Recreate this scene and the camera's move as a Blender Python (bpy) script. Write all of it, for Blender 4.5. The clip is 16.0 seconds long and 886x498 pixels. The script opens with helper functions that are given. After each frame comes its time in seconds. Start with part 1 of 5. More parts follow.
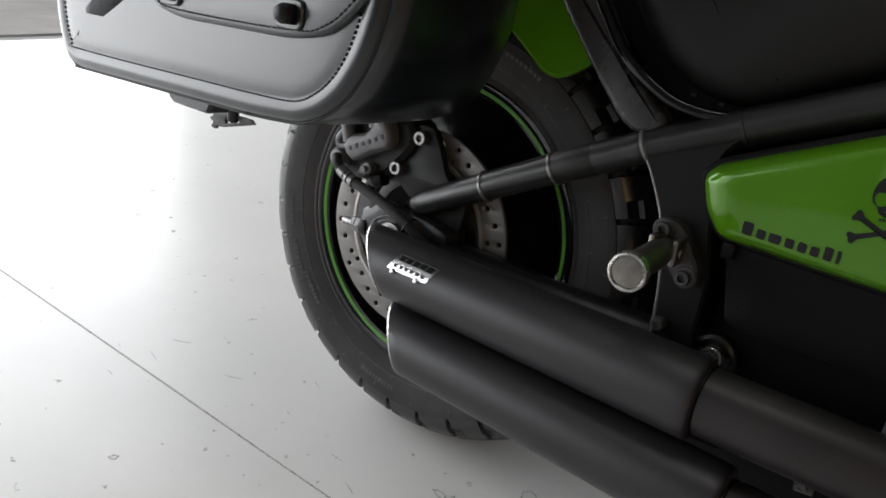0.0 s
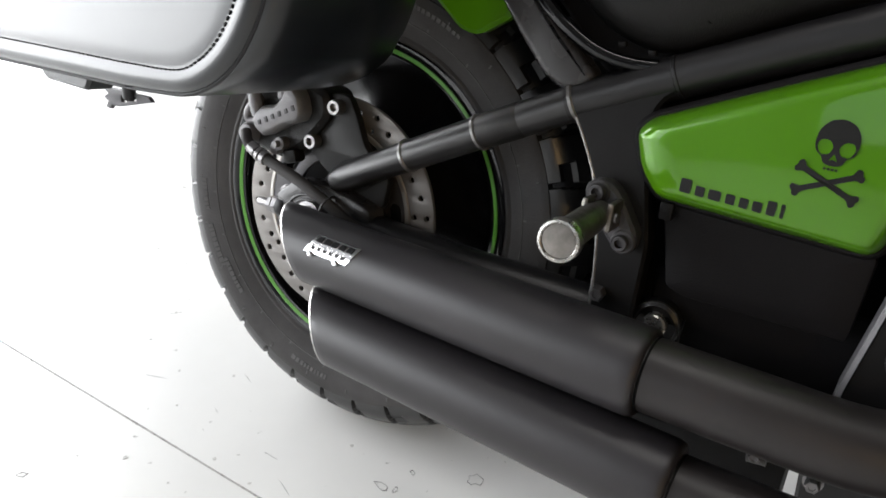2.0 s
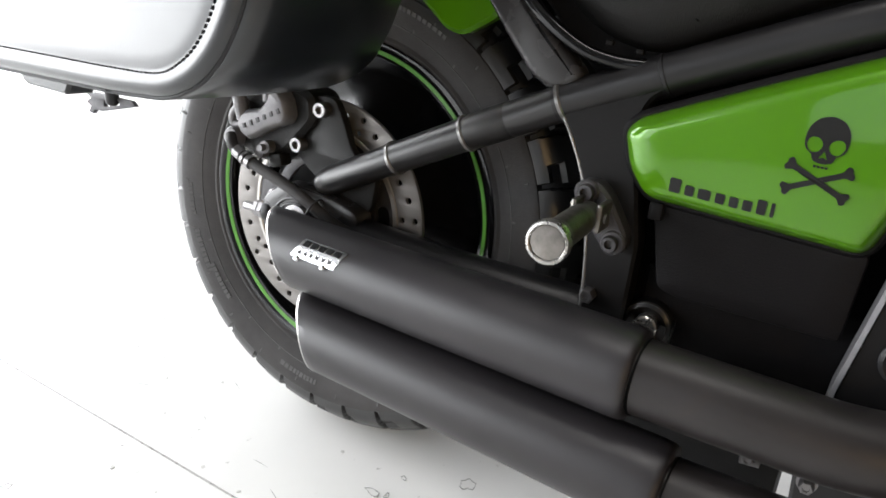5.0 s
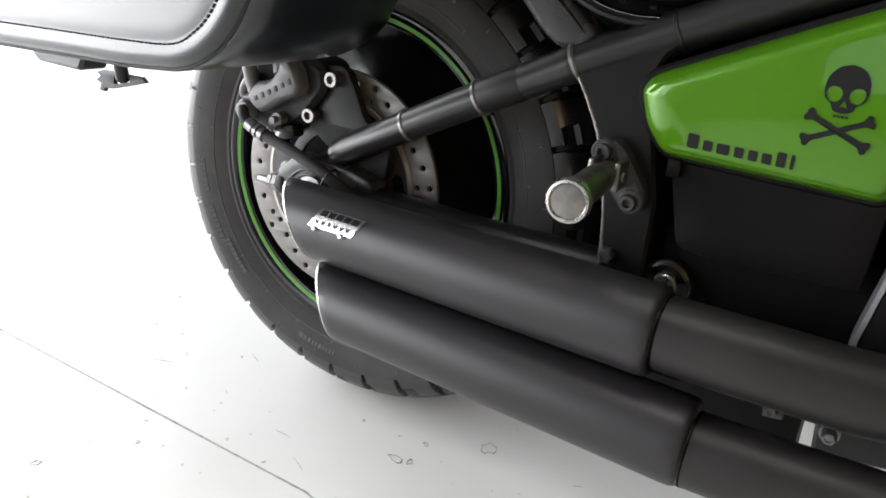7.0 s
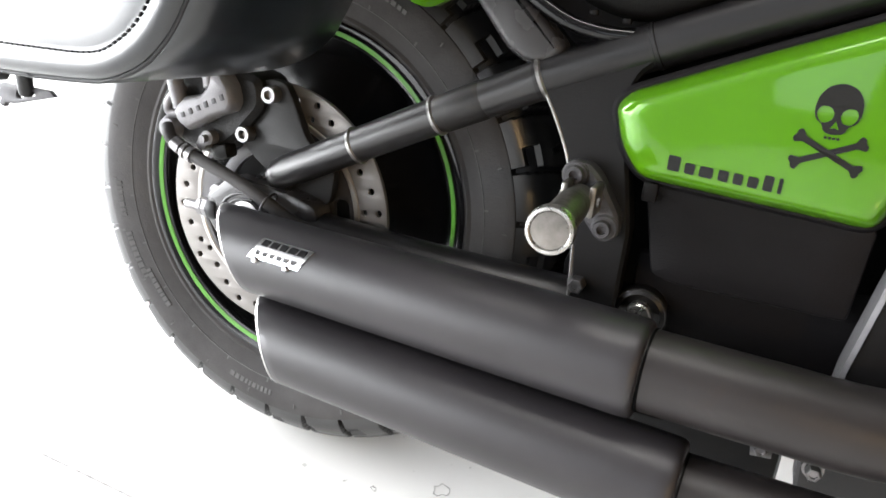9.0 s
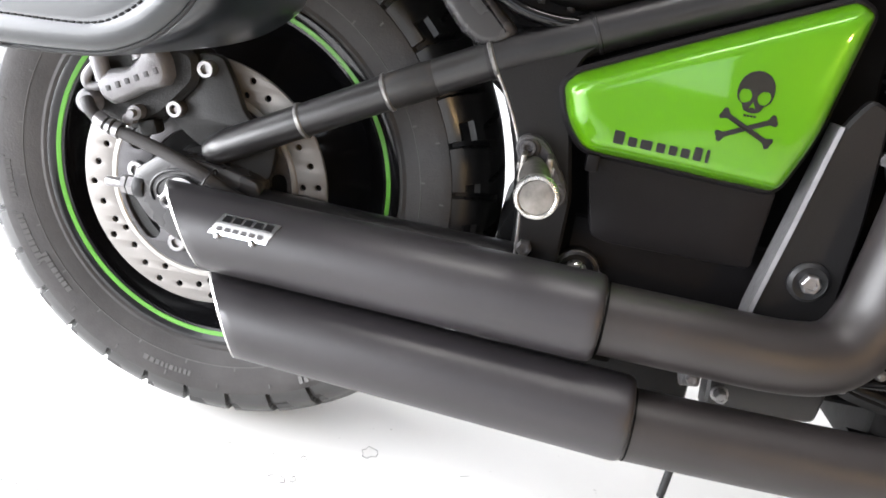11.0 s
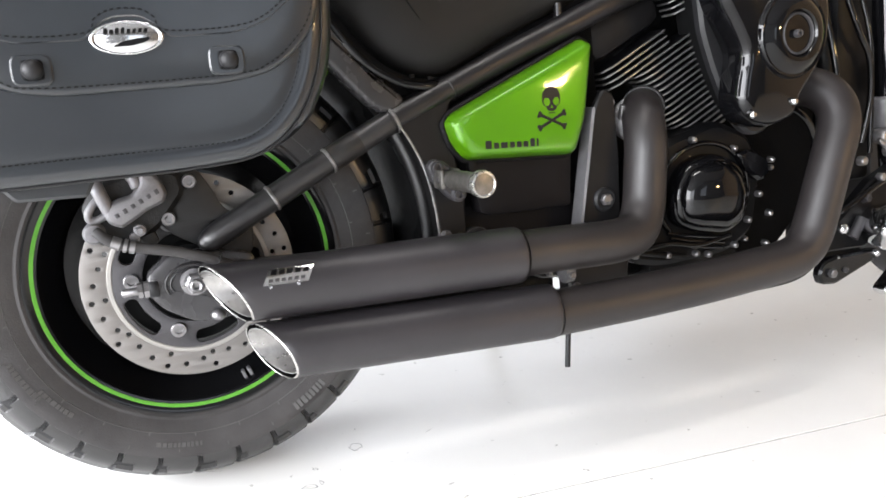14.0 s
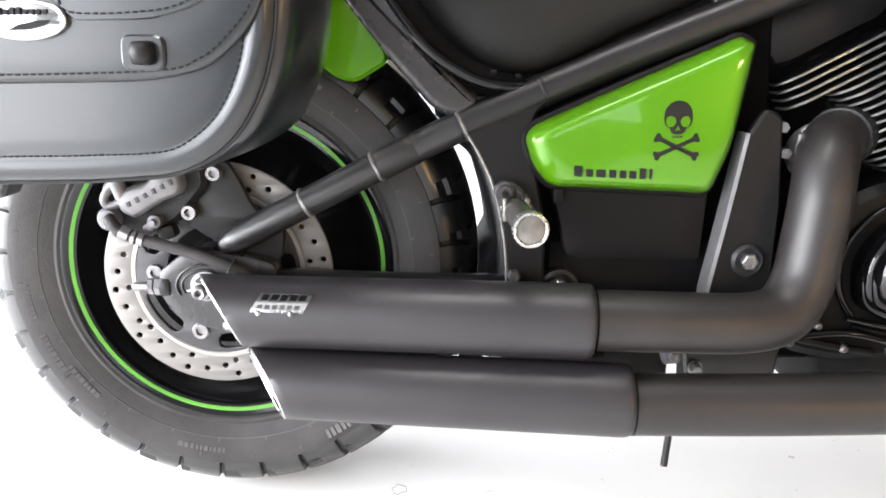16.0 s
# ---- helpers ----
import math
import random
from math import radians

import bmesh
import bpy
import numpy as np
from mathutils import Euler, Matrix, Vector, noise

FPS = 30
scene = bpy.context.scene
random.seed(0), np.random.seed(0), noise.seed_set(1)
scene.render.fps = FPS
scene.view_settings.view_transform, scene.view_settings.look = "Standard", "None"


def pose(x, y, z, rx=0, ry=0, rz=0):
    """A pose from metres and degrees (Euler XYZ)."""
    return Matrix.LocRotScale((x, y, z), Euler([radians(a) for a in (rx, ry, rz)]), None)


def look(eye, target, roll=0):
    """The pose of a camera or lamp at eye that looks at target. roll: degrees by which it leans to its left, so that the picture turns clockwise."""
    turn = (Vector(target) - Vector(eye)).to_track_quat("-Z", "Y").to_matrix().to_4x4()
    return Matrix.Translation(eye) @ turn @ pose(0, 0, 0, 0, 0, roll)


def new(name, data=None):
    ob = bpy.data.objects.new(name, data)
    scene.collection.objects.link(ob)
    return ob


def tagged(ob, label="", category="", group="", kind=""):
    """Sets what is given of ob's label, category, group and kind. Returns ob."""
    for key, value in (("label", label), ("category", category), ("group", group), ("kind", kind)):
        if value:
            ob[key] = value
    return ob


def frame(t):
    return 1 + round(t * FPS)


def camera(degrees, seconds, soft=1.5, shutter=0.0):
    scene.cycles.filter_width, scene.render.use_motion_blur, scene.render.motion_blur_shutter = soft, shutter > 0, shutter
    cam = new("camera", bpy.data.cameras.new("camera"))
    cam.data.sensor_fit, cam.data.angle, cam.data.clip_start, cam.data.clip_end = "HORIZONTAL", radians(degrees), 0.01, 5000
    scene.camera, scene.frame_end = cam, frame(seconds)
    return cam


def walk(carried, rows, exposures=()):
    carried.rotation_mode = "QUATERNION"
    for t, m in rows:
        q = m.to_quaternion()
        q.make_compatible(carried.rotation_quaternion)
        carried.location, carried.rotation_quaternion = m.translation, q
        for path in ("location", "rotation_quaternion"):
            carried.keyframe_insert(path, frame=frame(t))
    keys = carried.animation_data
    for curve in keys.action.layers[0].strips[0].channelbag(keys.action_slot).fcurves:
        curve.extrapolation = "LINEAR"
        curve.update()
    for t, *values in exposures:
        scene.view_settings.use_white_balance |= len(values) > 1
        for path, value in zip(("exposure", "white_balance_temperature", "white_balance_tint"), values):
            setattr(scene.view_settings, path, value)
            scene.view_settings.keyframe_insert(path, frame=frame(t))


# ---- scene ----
cam = camera(59.94, 16.0, soft=1.7)
# seconds, x, y, z, yaw, pitch, roll
ROWS = [
    (0.0, 0.5387, -0.8622, 0.6692, 35.58, -21.81, -5.94),
    (0.5, 0.5393, -0.8352, 0.6602, 33.54, -22.76, -4.55),
    (1.0, 0.5245, -0.8023, 0.6564, 31.91, -22.52, -4.79),
    (1.5, 0.5265, -0.8040, 0.6530, 31.23, -23.63, -4.49),
    (2.0, 0.5285, -0.7965, 0.6491, 30.77, -23.33, -4.24),
    (2.5, 0.5292, -0.7904, 0.6520, 30.19, -22.75, -3.95),
    (3.0, 0.5287, -0.7890, 0.6498, 29.85, -22.99, -3.94),
    (3.5, 0.5286, -0.7873, 0.6486, 29.87, -23.05, -3.96),
    (4.0, 0.5282, -0.7870, 0.6476, 29.94, -23.07, -3.94),
    (6.5, 0.5239, -0.7918, 0.6445, 29.88, -23.82, -3.20),
    (7.0, 0.5208, -0.7979, 0.6380, 29.63, -24.94, -2.07),
    (7.5, 0.5241, -0.7911, 0.6389, 29.03, -24.71, -2.91),
    (8.0, 0.5098, -0.7919, 0.6395, 26.69, -24.51, -2.44),
    (8.5, 0.4995, -0.7726, 0.6296, 23.45, -24.70, -2.67),
    (8.7, 0.4830, -0.7580, 0.6229, 23.88, -24.00, -3.44),
    (10.8, 0.3524, -0.8257, 0.6197, 13.27, -22.63, -8.12),
    (11.0, 0.3369, -0.8405, 0.6187, 9.22, -23.67, -7.84),
    (11.5, 0.3039, -0.9004, 0.6190, 1.35, -22.99, -7.04),
    (12.0, 0.2493, -0.9807, 0.6421, -4.79, -20.38, 1.68),
    (12.5, 0.1690, -1.0404, 0.6484, -5.72, -19.55, 1.13),
    (13.0, 0.0557, -1.0609, 0.6157, -15.48, -20.24, 0.08),
    (13.5, -0.0283, -1.1016, 0.6082, -20.21, -18.39, 1.42),
    (14.0, -0.0565, -1.1319, 0.6143, -22.73, -15.68, 2.35),
    (14.5, -0.0097, -1.1303, 0.6065, -23.19, -16.45, 1.85),
    (15.0, 0.0635, -1.0948, 0.6117, -13.26, -16.65, 0.62),
    (15.5, 0.1880, -1.0501, 0.6452, -6.54, -17.28, 0.49),
    (16.0, 0.2570, -0.9635, 0.6466, -0.45, -18.91, -0.25),
]
walk(cam, [(t, pose(x, y, z, 90 + pitch, roll, yaw)) for t, x, y, z, yaw, pitch, roll in ROWS],
     exposures=[(0.0, -1.95, 6500, 10), (0.5, -1.85, 6500, 10), (1.0, -1.28, 6500, 10), (1.5, -1.05, 6500, 10), (2.0, -1.05, 6500, 10), (3.0, -0.76, 6500, 10), (3.5, -0.66, 6500, 10),
                (4.0, -0.66, 6500, 10), (6.5, -0.88, 6500, 10), (7.5, -0.98, 6500, 10), (8.0, -0.82, 6500, 10), (8.5, -0.3, 6500, 10), (11.0, 0.35, 6450, 12), (12.5, 0.42, 6450, 12),
                (13.0, -0.06, 6450, 12), (13.5, -0.25, 6450, 12), (14.0, -0.08, 6450, 12), (14.5, 0.1, 6450, 12), (15.0, 0.12, 6450, 12), (15.5, 0.4, 6450, 12), (16.0, 0.42, 6450, 12)])

# ---- world and lights ----
world = bpy.data.worlds.new("sky")
scene.world = world
world.use_nodes = True
wn = world.node_tree
sky = wn.nodes.new("ShaderNodeTexSky")
sky.sky_type = "NISHITA"
sky.sun_disc = False
sky.sun_elevation, sky.sun_rotation = radians(72), radians(292)
wn.nodes["Background"].inputs[1].default_value = 0.12
wn.links.new(sky.outputs[0], wn.nodes["Background"].inputs[0])


def area(name, eye, target, sx, sy, watts, colour):
    lamp = bpy.data.lights.new(name, "AREA")
    lamp.shape, lamp.size, lamp.size_y, lamp.energy, lamp.color = "RECTANGLE", sx, sy, watts, colour
    ob = new(name, lamp)
    ob.matrix_world = look(eye, target)
    return ob


sun = bpy.data.lights.new("sun", "SUN")
sun.energy, sun.angle, sun.color = 5.0, radians(0.5), (1.0, 0.96, 0.9)
new("sun", sun).matrix_world = look((-2.5, 1.0, 9.0), (0, 0, 0))
# daylight through the wide shop door behind the motorcycle's right side; a warm lamp ahead; one ceiling lamp
area("door_daylight", (-3.42, -1.2, 1.37), (0, -1.2, 1.37), 6.4, 2.7, 1050, (0.96, 0.98, 1.0))
area("back_daylight", (0.8, 3.95, 1.325), (0.8, 0, 1.325), 6.0, 2.64, 76, (0.97, 0.98, 1.0))
area("glazing_daylight", (-2.45, -4.42, 1.4), (-2.45, 0, 1.4), 1.7, 2.5, 85, (0.96, 0.98, 1.0))
area("window_daylight", (0.68, -4.48, 1.35), (0.68, 0, 1.35), 1.1, 1.3, 7, (0.96, 0.98, 1.0))
area("warm_lamp_light", (3.2, -4.4, 1.45), (0.8, 0.0, 0.45), 0.6, 0.09, 48, (1.0, 0.66, 0.29))
area("ceiling_lamp_light", (0.3, -0.6, 2.84), (0.3, -0.6, 0), 1.2, 0.3, 13, (1.0, 0.97, 0.92))


# ---- materials ----
def mat(name, colour, rough=0.5, metal=0.0, coat=0.0, vary=0.15, scale=12.0, bump=0.0, bump_scale=200.0, rough_vary=0.1,
        other=None, other_at=0.62, spec=0.5, emit=0.0):
    """Principled surface with cloudy colour change, patchy gloss and fine relief, all in object space."""
    m = bpy.data.materials.new(name)
    m.use_nodes = True
    nt, b = m.node_tree, m.node_tree.nodes["Principled BSDF"]
    b.inputs["Roughness"].default_value = rough
    b.inputs["Metallic"].default_value = metal
    b.inputs["Coat Weight"].default_value = coat
    b.inputs["Coat Roughness"].default_value = 0.06
    b.inputs["Specular IOR Level"].default_value = spec
    tc = nt.nodes.new("ShaderNodeTexCoord")
    n1 = nt.nodes.new("ShaderNodeTexNoise")
    n1.inputs["Scale"].default_value, n1.inputs["Detail"].default_value = scale, 6.0
    n1.inputs["Roughness"].default_value = 0.65
    nt.links.new(tc.outputs["Object"], n1.inputs["Vector"])
    ramp = nt.nodes.new("ShaderNodeValToRGB")
    lo, hi = [c * (1 - vary) for c in colour], [min(1.0, c * (1 + vary)) for c in colour]
    ramp.color_ramp.elements[0].position, ramp.color_ramp.elements[1].position = 0.3, 0.7
    ramp.color_ramp.elements[0].color, ramp.color_ramp.elements[1].color = (*lo, 1), (*hi, 1)
    if other:
        e = ramp.color_ramp.elements.new(other_at + 0.12)
        e.color = (*other, 1)
        ramp.color_ramp.elements[1].position = other_at
    nt.links.new(n1.outputs["Fac"], ramp.inputs[0])
    nt.links.new(ramp.outputs[0], b.inputs["Base Color"])
    n2 = nt.nodes.new("ShaderNodeTexNoise")
    n2.inputs["Scale"].default_value, n2.inputs["Detail"].default_value = scale * 3.1, 4.0
    nt.links.new(tc.outputs["Object"], n2.inputs["Vector"])
    mr = nt.nodes.new("ShaderNodeMapRange")
    mr.inputs["To Min"].default_value = max(0.02, rough - rough_vary)
    mr.inputs["To Max"].default_value = min(1.0, rough + rough_vary)
    nt.links.new(n2.outputs["Fac"], mr.inputs["Value"])
    nt.links.new(mr.outputs[0], b.inputs["Roughness"])
    if bump:
        n3 = nt.nodes.new("ShaderNodeTexNoise")
        n3.inputs["Scale"].default_value, n3.inputs["Detail"].default_value = bump_scale, 5.0
        nt.links.new(tc.outputs["Object"], n3.inputs["Vector"])
        bp = nt.nodes.new("ShaderNodeBump")
        bp.inputs["Strength"].default_value, bp.inputs["Distance"].default_value = bump, 0.002
        nt.links.new(n3.outputs["Fac"], bp.inputs["Height"])
        nt.links.new(bp.outputs[0], b.inputs["Normal"])
    if emit:
        b.inputs["Emission Color"].default_value = (*colour, 1)
        b.inputs["Emission Strength"].default_value = emit
    return m


RUBBER = mat("tyre_rubber", (0.039, 0.0372, 0.0372), 0.6, spec=0.2, vary=0.3, scale=9, bump=0.2, bump_scale=420, other=(0.06, 0.0565, 0.0545), other_at=0.6)
TREAD = mat("shoulder_rubber", (0.0125, 0.012, 0.012), 0.33, spec=0.8, vary=0.35, scale=24, bump=0.08, bump_scale=380, other=(0.02, 0.0192, 0.019), other_at=0.6)
MARK = mat("worn_raised_rubber", (0.056, 0.054, 0.053), 0.55, vary=0.3, scale=60)
DUSTY = mat("dusty_tread_rubber", (0.022, 0.0213, 0.0205), 0.42, spec=0.7, vary=0.4, scale=30, bump=0.12, bump_scale=300, other=(0.045, 0.0435, 0.042), other_at=0.62)
HOSE = mat("hose_rubber", (0.009, 0.009, 0.010), 0.5, spec=0.35, vary=0.2, scale=40)
RIM = mat("gloss_black_paint", (0.004, 0.004, 0.0045), 0.13, spec=0.45, vary=0.3, scale=15, rough_vary=0.05)
GLOSS = mat("gloss_black_cover", (0.003, 0.003, 0.0035), 0.06, spec=0.4, vary=0.3, scale=10, rough_vary=0.04)
STRIPE = mat("lime_rim_tape", (0.066, 0.235, 0.017), 0.35, vary=0.12, scale=30)
STEEL = mat("brushed_disc_steel", (0.185, 0.174, 0.165), 0.46, metal=0.5, vary=0.06, scale=14, other=(0.155, 0.134, 0.117), other_at=0.68)
EDGE = mat("bright_machined_steel", (0.34, 0.325, 0.305), 0.38, metal=0.6, vary=0.06, scale=14)
CARRIER = mat("dark_grey_cast_metal", (0.045, 0.0432, 0.0462), 0.5, metal=0.3, vary=0.2, scale=60, bump=0.3, bump_scale=700)
CAST = mat("silver_cast_aluminium", (0.145, 0.142, 0.148), 0.42, metal=0.3, vary=0.15, scale=70, bump=0.3, bump_scale=900)
CALIPER = mat("black_caliper_metal", (0.008, 0.008, 0.0083), 0.5, spec=0.3, vary=0.3, scale=60, bump=0.4, bump_scale=500)
SATIN = mat("satin_black_frame_paint", (0.0086, 0.008, 0.009), 0.36, vary=0.2, scale=14, bump=0.08, bump_scale=350)
PLATE = mat("charcoal_frame_plate", (0.007, 0.0066, 0.0069), 0.5, spec=0.2, vary=0.15, scale=14, bump=0.12, bump_scale=500)
EXHAUST = mat("matt_black_exhaust_coat", (0.019, 0.0172, 0.0193), 0.4, spec=0.55, vary=0.2, scale=7, bump=0.06, bump_scale=900, rough_vary=0.05)
# brown patches put the warm reflections on the black pipes into the colour
WARM_TINT = mat("warm_reflection_exhaust_coat", (0.016, 0.0137, 0.0138), 0.42, spec=0.48, vary=0.2, scale=8, bump=0.06, bump_scale=800, rough_vary=0.05, other=(0.026, 0.0175, 0.0132), other_at=0.6)
CHROME = mat("chrome", (0.7, 0.7, 0.71), 0.14, metal=1.0, vary=0.1, scale=60, rough_vary=0.06)
BOLT = mat("zinc_bolt", (0.27, 0.262, 0.266), 0.36, metal=0.9, vary=0.2, scale=90)
GREEN = mat("candy_lime_paint", (0.076, 0.234, 0.003), 0.3, metal=0.25, coat=1.0, spec=0.12, vary=0.06, scale=5, rough_vary=0.03)
PLASTIC = mat("black_textured_plastic", (0.0046, 0.004, 0.0046), 0.55, spec=0.16, vary=0.2, scale=18, bump=0.25, bump_scale=700)
DARK = mat("black_engine_paint", (0.0035, 0.0035, 0.004), 0.4, spec=0.15, vary=0.3, scale=25, bump=0.1, bump_scale=300)
LEATHER = mat("black_leather", (0.0065, 0.0087, 0.0117), 0.34, spec=0.4, coat=0.85, vary=0.15, scale=11, bump=0.07, bump_scale=650, rough_vary=0.05)
LEATHER.node_tree.nodes["Principled BSDF"].inputs["Coat Roughness"].default_value = 0.2
PIPING = mat("leather_piping", (0.014, 0.0155, 0.0175), 0.34, vary=0.2, scale=20, bump=0.15, bump_scale=500)
THREAD = mat("waxed_thread", (0.004, 0.004, 0.0045), 0.7, spec=0.15, vary=0.2, scale=200)
SEAT = mat("charcoal_seat_vinyl", (0.0075, 0.0072, 0.007), 0.48, spec=0.3, vary=0.12, scale=9, bump=0.3, bump_scale=800)
DECAL = mat("black_decal_film", (0.008, 0.008, 0.008), 0.45, spec=0.3, vary=0.3, scale=60)
FIN = mat("machined_fin_edge", (0.28, 0.275, 0.272), 0.4, metal=0.85, vary=0.2, scale=60)
PEG = mat("worn_silver_peg_metal", (0.2, 0.19, 0.175), 0.38, metal=0.85, vary=0.35, scale=70, bump=0.25, bump_scale=400)
RING = mat("bright_worn_metal", (0.5, 0.49, 0.47), 0.28, metal=0.9, vary=0.25, scale=60)
BORE = mat("bright_steel_bore", (0.42, 0.41, 0.4), 0.3, metal=0.9, vary=0.3, scale=30)
GUARD = mat("gloss_guard_plastic", (0.004, 0.004, 0.0042), 0.3, spec=0.9, vary=0.25, scale=18, rough_vary=0.06)
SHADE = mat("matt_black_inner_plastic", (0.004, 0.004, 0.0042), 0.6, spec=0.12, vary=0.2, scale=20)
STRUT = mat("satin_black_strut_paint", (0.031, 0.03, 0.0315), 0.27, vary=0.15, scale=12, bump=0.05, bump_scale=500)
# worn weld rings; on the pivot plate's edge also its painted highlight
WORN_GLINT = mat("worn_metal_edge_glint", (0.26, 0.255, 0.25), 0.33, metal=0.75, vary=0.45, scale=45, other=(0.06, 0.06, 0.06), other_at=0.58)
BROWN = mat("rubbed_brown_paint", (0.02, 0.0145, 0.011), 0.5, vary=0.4, scale=40, other=(0.009, 0.009, 0.0095), other_at=0.5)
MOUNT = mat("black_bracket_paint", (0.011, 0.011, 0.0115), 0.48, spec=0.35, vary=0.2, scale=30, bump=0.15, bump_scale=500)
TUBE = mat("satin_black_tube_paint", (0.013, 0.0125, 0.0132), 0.36, spec=0.7, vary=0.15, scale=16, bump=0.06, bump_scale=500)
# near black, hardly any gloss: the shade of deep recesses put into the colour
VOID = mat("near_black_recess_fill", (0.0025, 0.0025, 0.0027), 0.8, spec=0.05, vary=0.3, scale=30)
CAP = mat("scuffed_bare_metal_cap", (0.24, 0.225, 0.21), 0.3, metal=0.9, vary=0.3, scale=90, rough_vary=0.06)


def floor_mat():
    m = mat("white_painted_floor", (0.8, 0.795, 0.775), 0.33, vary=0.035, scale=2.6, rough_vary=0.08)
    nt, b = m.node_tree, m.node_tree.nodes["Principled BSDF"]
    tc = nt.nodes.new("ShaderNodeTexCoord")
    vor = nt.nodes.new("ShaderNodeTexNoise")
    vor.inputs["Scale"].default_value, vor.inputs["Detail"].default_value = 38.0, 3.0
    nt.links.new(tc.outputs["Object"], vor.inputs["Vector"])
    r = nt.nodes.new("ShaderNodeValToRGB")
    r.color_ramp.elements[0].position, r.color_ramp.elements[1].position = 0.24, 0.30
    r.color_ramp.elements[0].color, r.color_ramp.elements[1].color = (0.35, 0.34, 0.32, 1), (1, 1, 1, 1)
    nt.links.new(vor.outputs["Fac"], r.inputs[0])
    mix = nt.nodes.new("ShaderNodeMix")
    mix.data_type, mix.blend_type = "RGBA", "MULTIPLY"
    mix.inputs[0].default_value = 1.0
    old = b.inputs["Base Color"].links[0].from_socket
    nt.links.new(old, mix.inputs[6])
    nt.links.new(r.outputs[0], mix.inputs[7])
    nt.links.new(mix.outputs[2], b.inputs["Base Color"])
    return m


FLOOR = floor_mat()
JOINT = mat("dirty_joint_filler", (0.1, 0.1, 0.097), 0.8, vary=0.5, scale=70, other=(0.5, 0.49, 0.475), other_at=0.52)
CHIP = mat("bare_concrete_chip", (0.6, 0.59, 0.565), 0.8, vary=0.2, scale=60)
WALL = mat("white_plaster_wall", (0.72, 0.71, 0.68), 0.75, vary=0.04, scale=3, bump=0.1, bump_scale=80)
TAN = mat("tan_plaster_wall", (0.24, 0.165, 0.095), 0.7, vary=0.05, scale=3, bump=0.1, bump_scale=80)
GREY = mat("grey_plaster_wall", (0.1, 0.1, 0.1), 0.75, vary=0.05, scale=3, bump=0.1, bump_scale=80)
CEIL = mat("ceiling_paint", (0.15, 0.15, 0.15), 0.8, vary=0.03, scale=3)
GLOW = mat("lamp_diffuser", (1.0, 0.97, 0.92), 0.5, emit=5.0)


# ---- mesh helpers ----
def mesh_ob(name, me, material, parent=None, label=""):
    ob = new(name, me)
    if material and not me.materials:
        me.materials.append(material)
    ob.parent = parent
    if label:
        tagged(ob, label)
    return ob


def part(name, bm, material, parent=None, label="", sharp=38):
    """Link a bmesh as one mesh object under a thing or a part."""
    me = bpy.data.meshes.new(name)
    bmesh.ops.recalc_face_normals(bm, faces=bm.faces)
    bm.to_mesh(me)
    bm.free()
    me.polygons.foreach_set("use_smooth", [len(f.vertices) < 5 for f in me.polygons])
    me.set_sharp_from_angle(angle=radians(sharp))
    return mesh_ob(name, me, material, parent, label)


def rounded(pts, r, n=4):
    """Closed outline with its corners rounded; r is one radius or one for each corner."""
    out, k = [], len(pts)
    for i in range(k):
        ri = r[i] if isinstance(r, (list, tuple)) else r
        p, a, b = Vector(pts[i]), Vector(pts[i - 1]), Vector(pts[(i + 1) % k])
        u, v = (a - p), (b - p)
        d = min(ri, 0.45 * u.length, 0.45 * v.length)
        u, v = p + u.normalized() * d, p + v.normalized() * d
        for j in range(n + 1):
            s = j / n
            out.append(tuple((1 - s) ** 2 * u + 2 * s * (1 - s) * p + s * s * v))
    return out


def inset(pts, d):
    """Closed outline moved inwards by d."""
    k = len(pts)
    area2 = sum(pts[i][0] * pts[(i + 1) % k][1] - pts[(i + 1) % k][0] * pts[i][1] for i in range(k))
    sign = 1 if area2 > 0 else -1
    out = []
    for i in range(k):
        p, a, b = Vector(pts[i]), Vector(pts[i - 1]), Vector(pts[(i + 1) % k])
        u, v = (p - a).normalized(), (b - p).normalized()
        nu, nv = Vector((-u.y, u.x)) * sign, Vector((-v.y, v.x)) * sign
        h = (nu + nv)
        h = h / max(0.35, h.dot(h) / 2) if h.length > 1e-6 else nu
        out.append(tuple(p + h * d))
    return out


def loft(rings, closed_ends=True, bm=None):
    """Skin rings of equal length, each a list of 3D points."""
    bm = bm or bmesh.new()
    vs = [[bm.verts.new(p) for p in ring] for ring in rings]
    n = len(rings[0])
    for a, b in zip(vs, vs[1:]):
        for i in range(n):
            bm.faces.new((a[i], a[(i + 1) % n], b[(i + 1) % n], b[i]))
    if closed_ends:
        bm.faces.new(vs[0])
        bm.faces.new(vs[-1])
    return bm


def flat(outline, y0, y1, edge=0.0015, bm=None):
    """A plate in the plane of the motorcycle's side, from y1 (back) to y0 (front), with a bevelled front edge."""
    inner = inset(outline, edge)
    rings = [[(x, y1, z) for x, z in outline], [(x, y0 + edge, z) for x, z in outline], [(x, y0, z) for x, z in inner]]
    return loft(rings, True, bm)


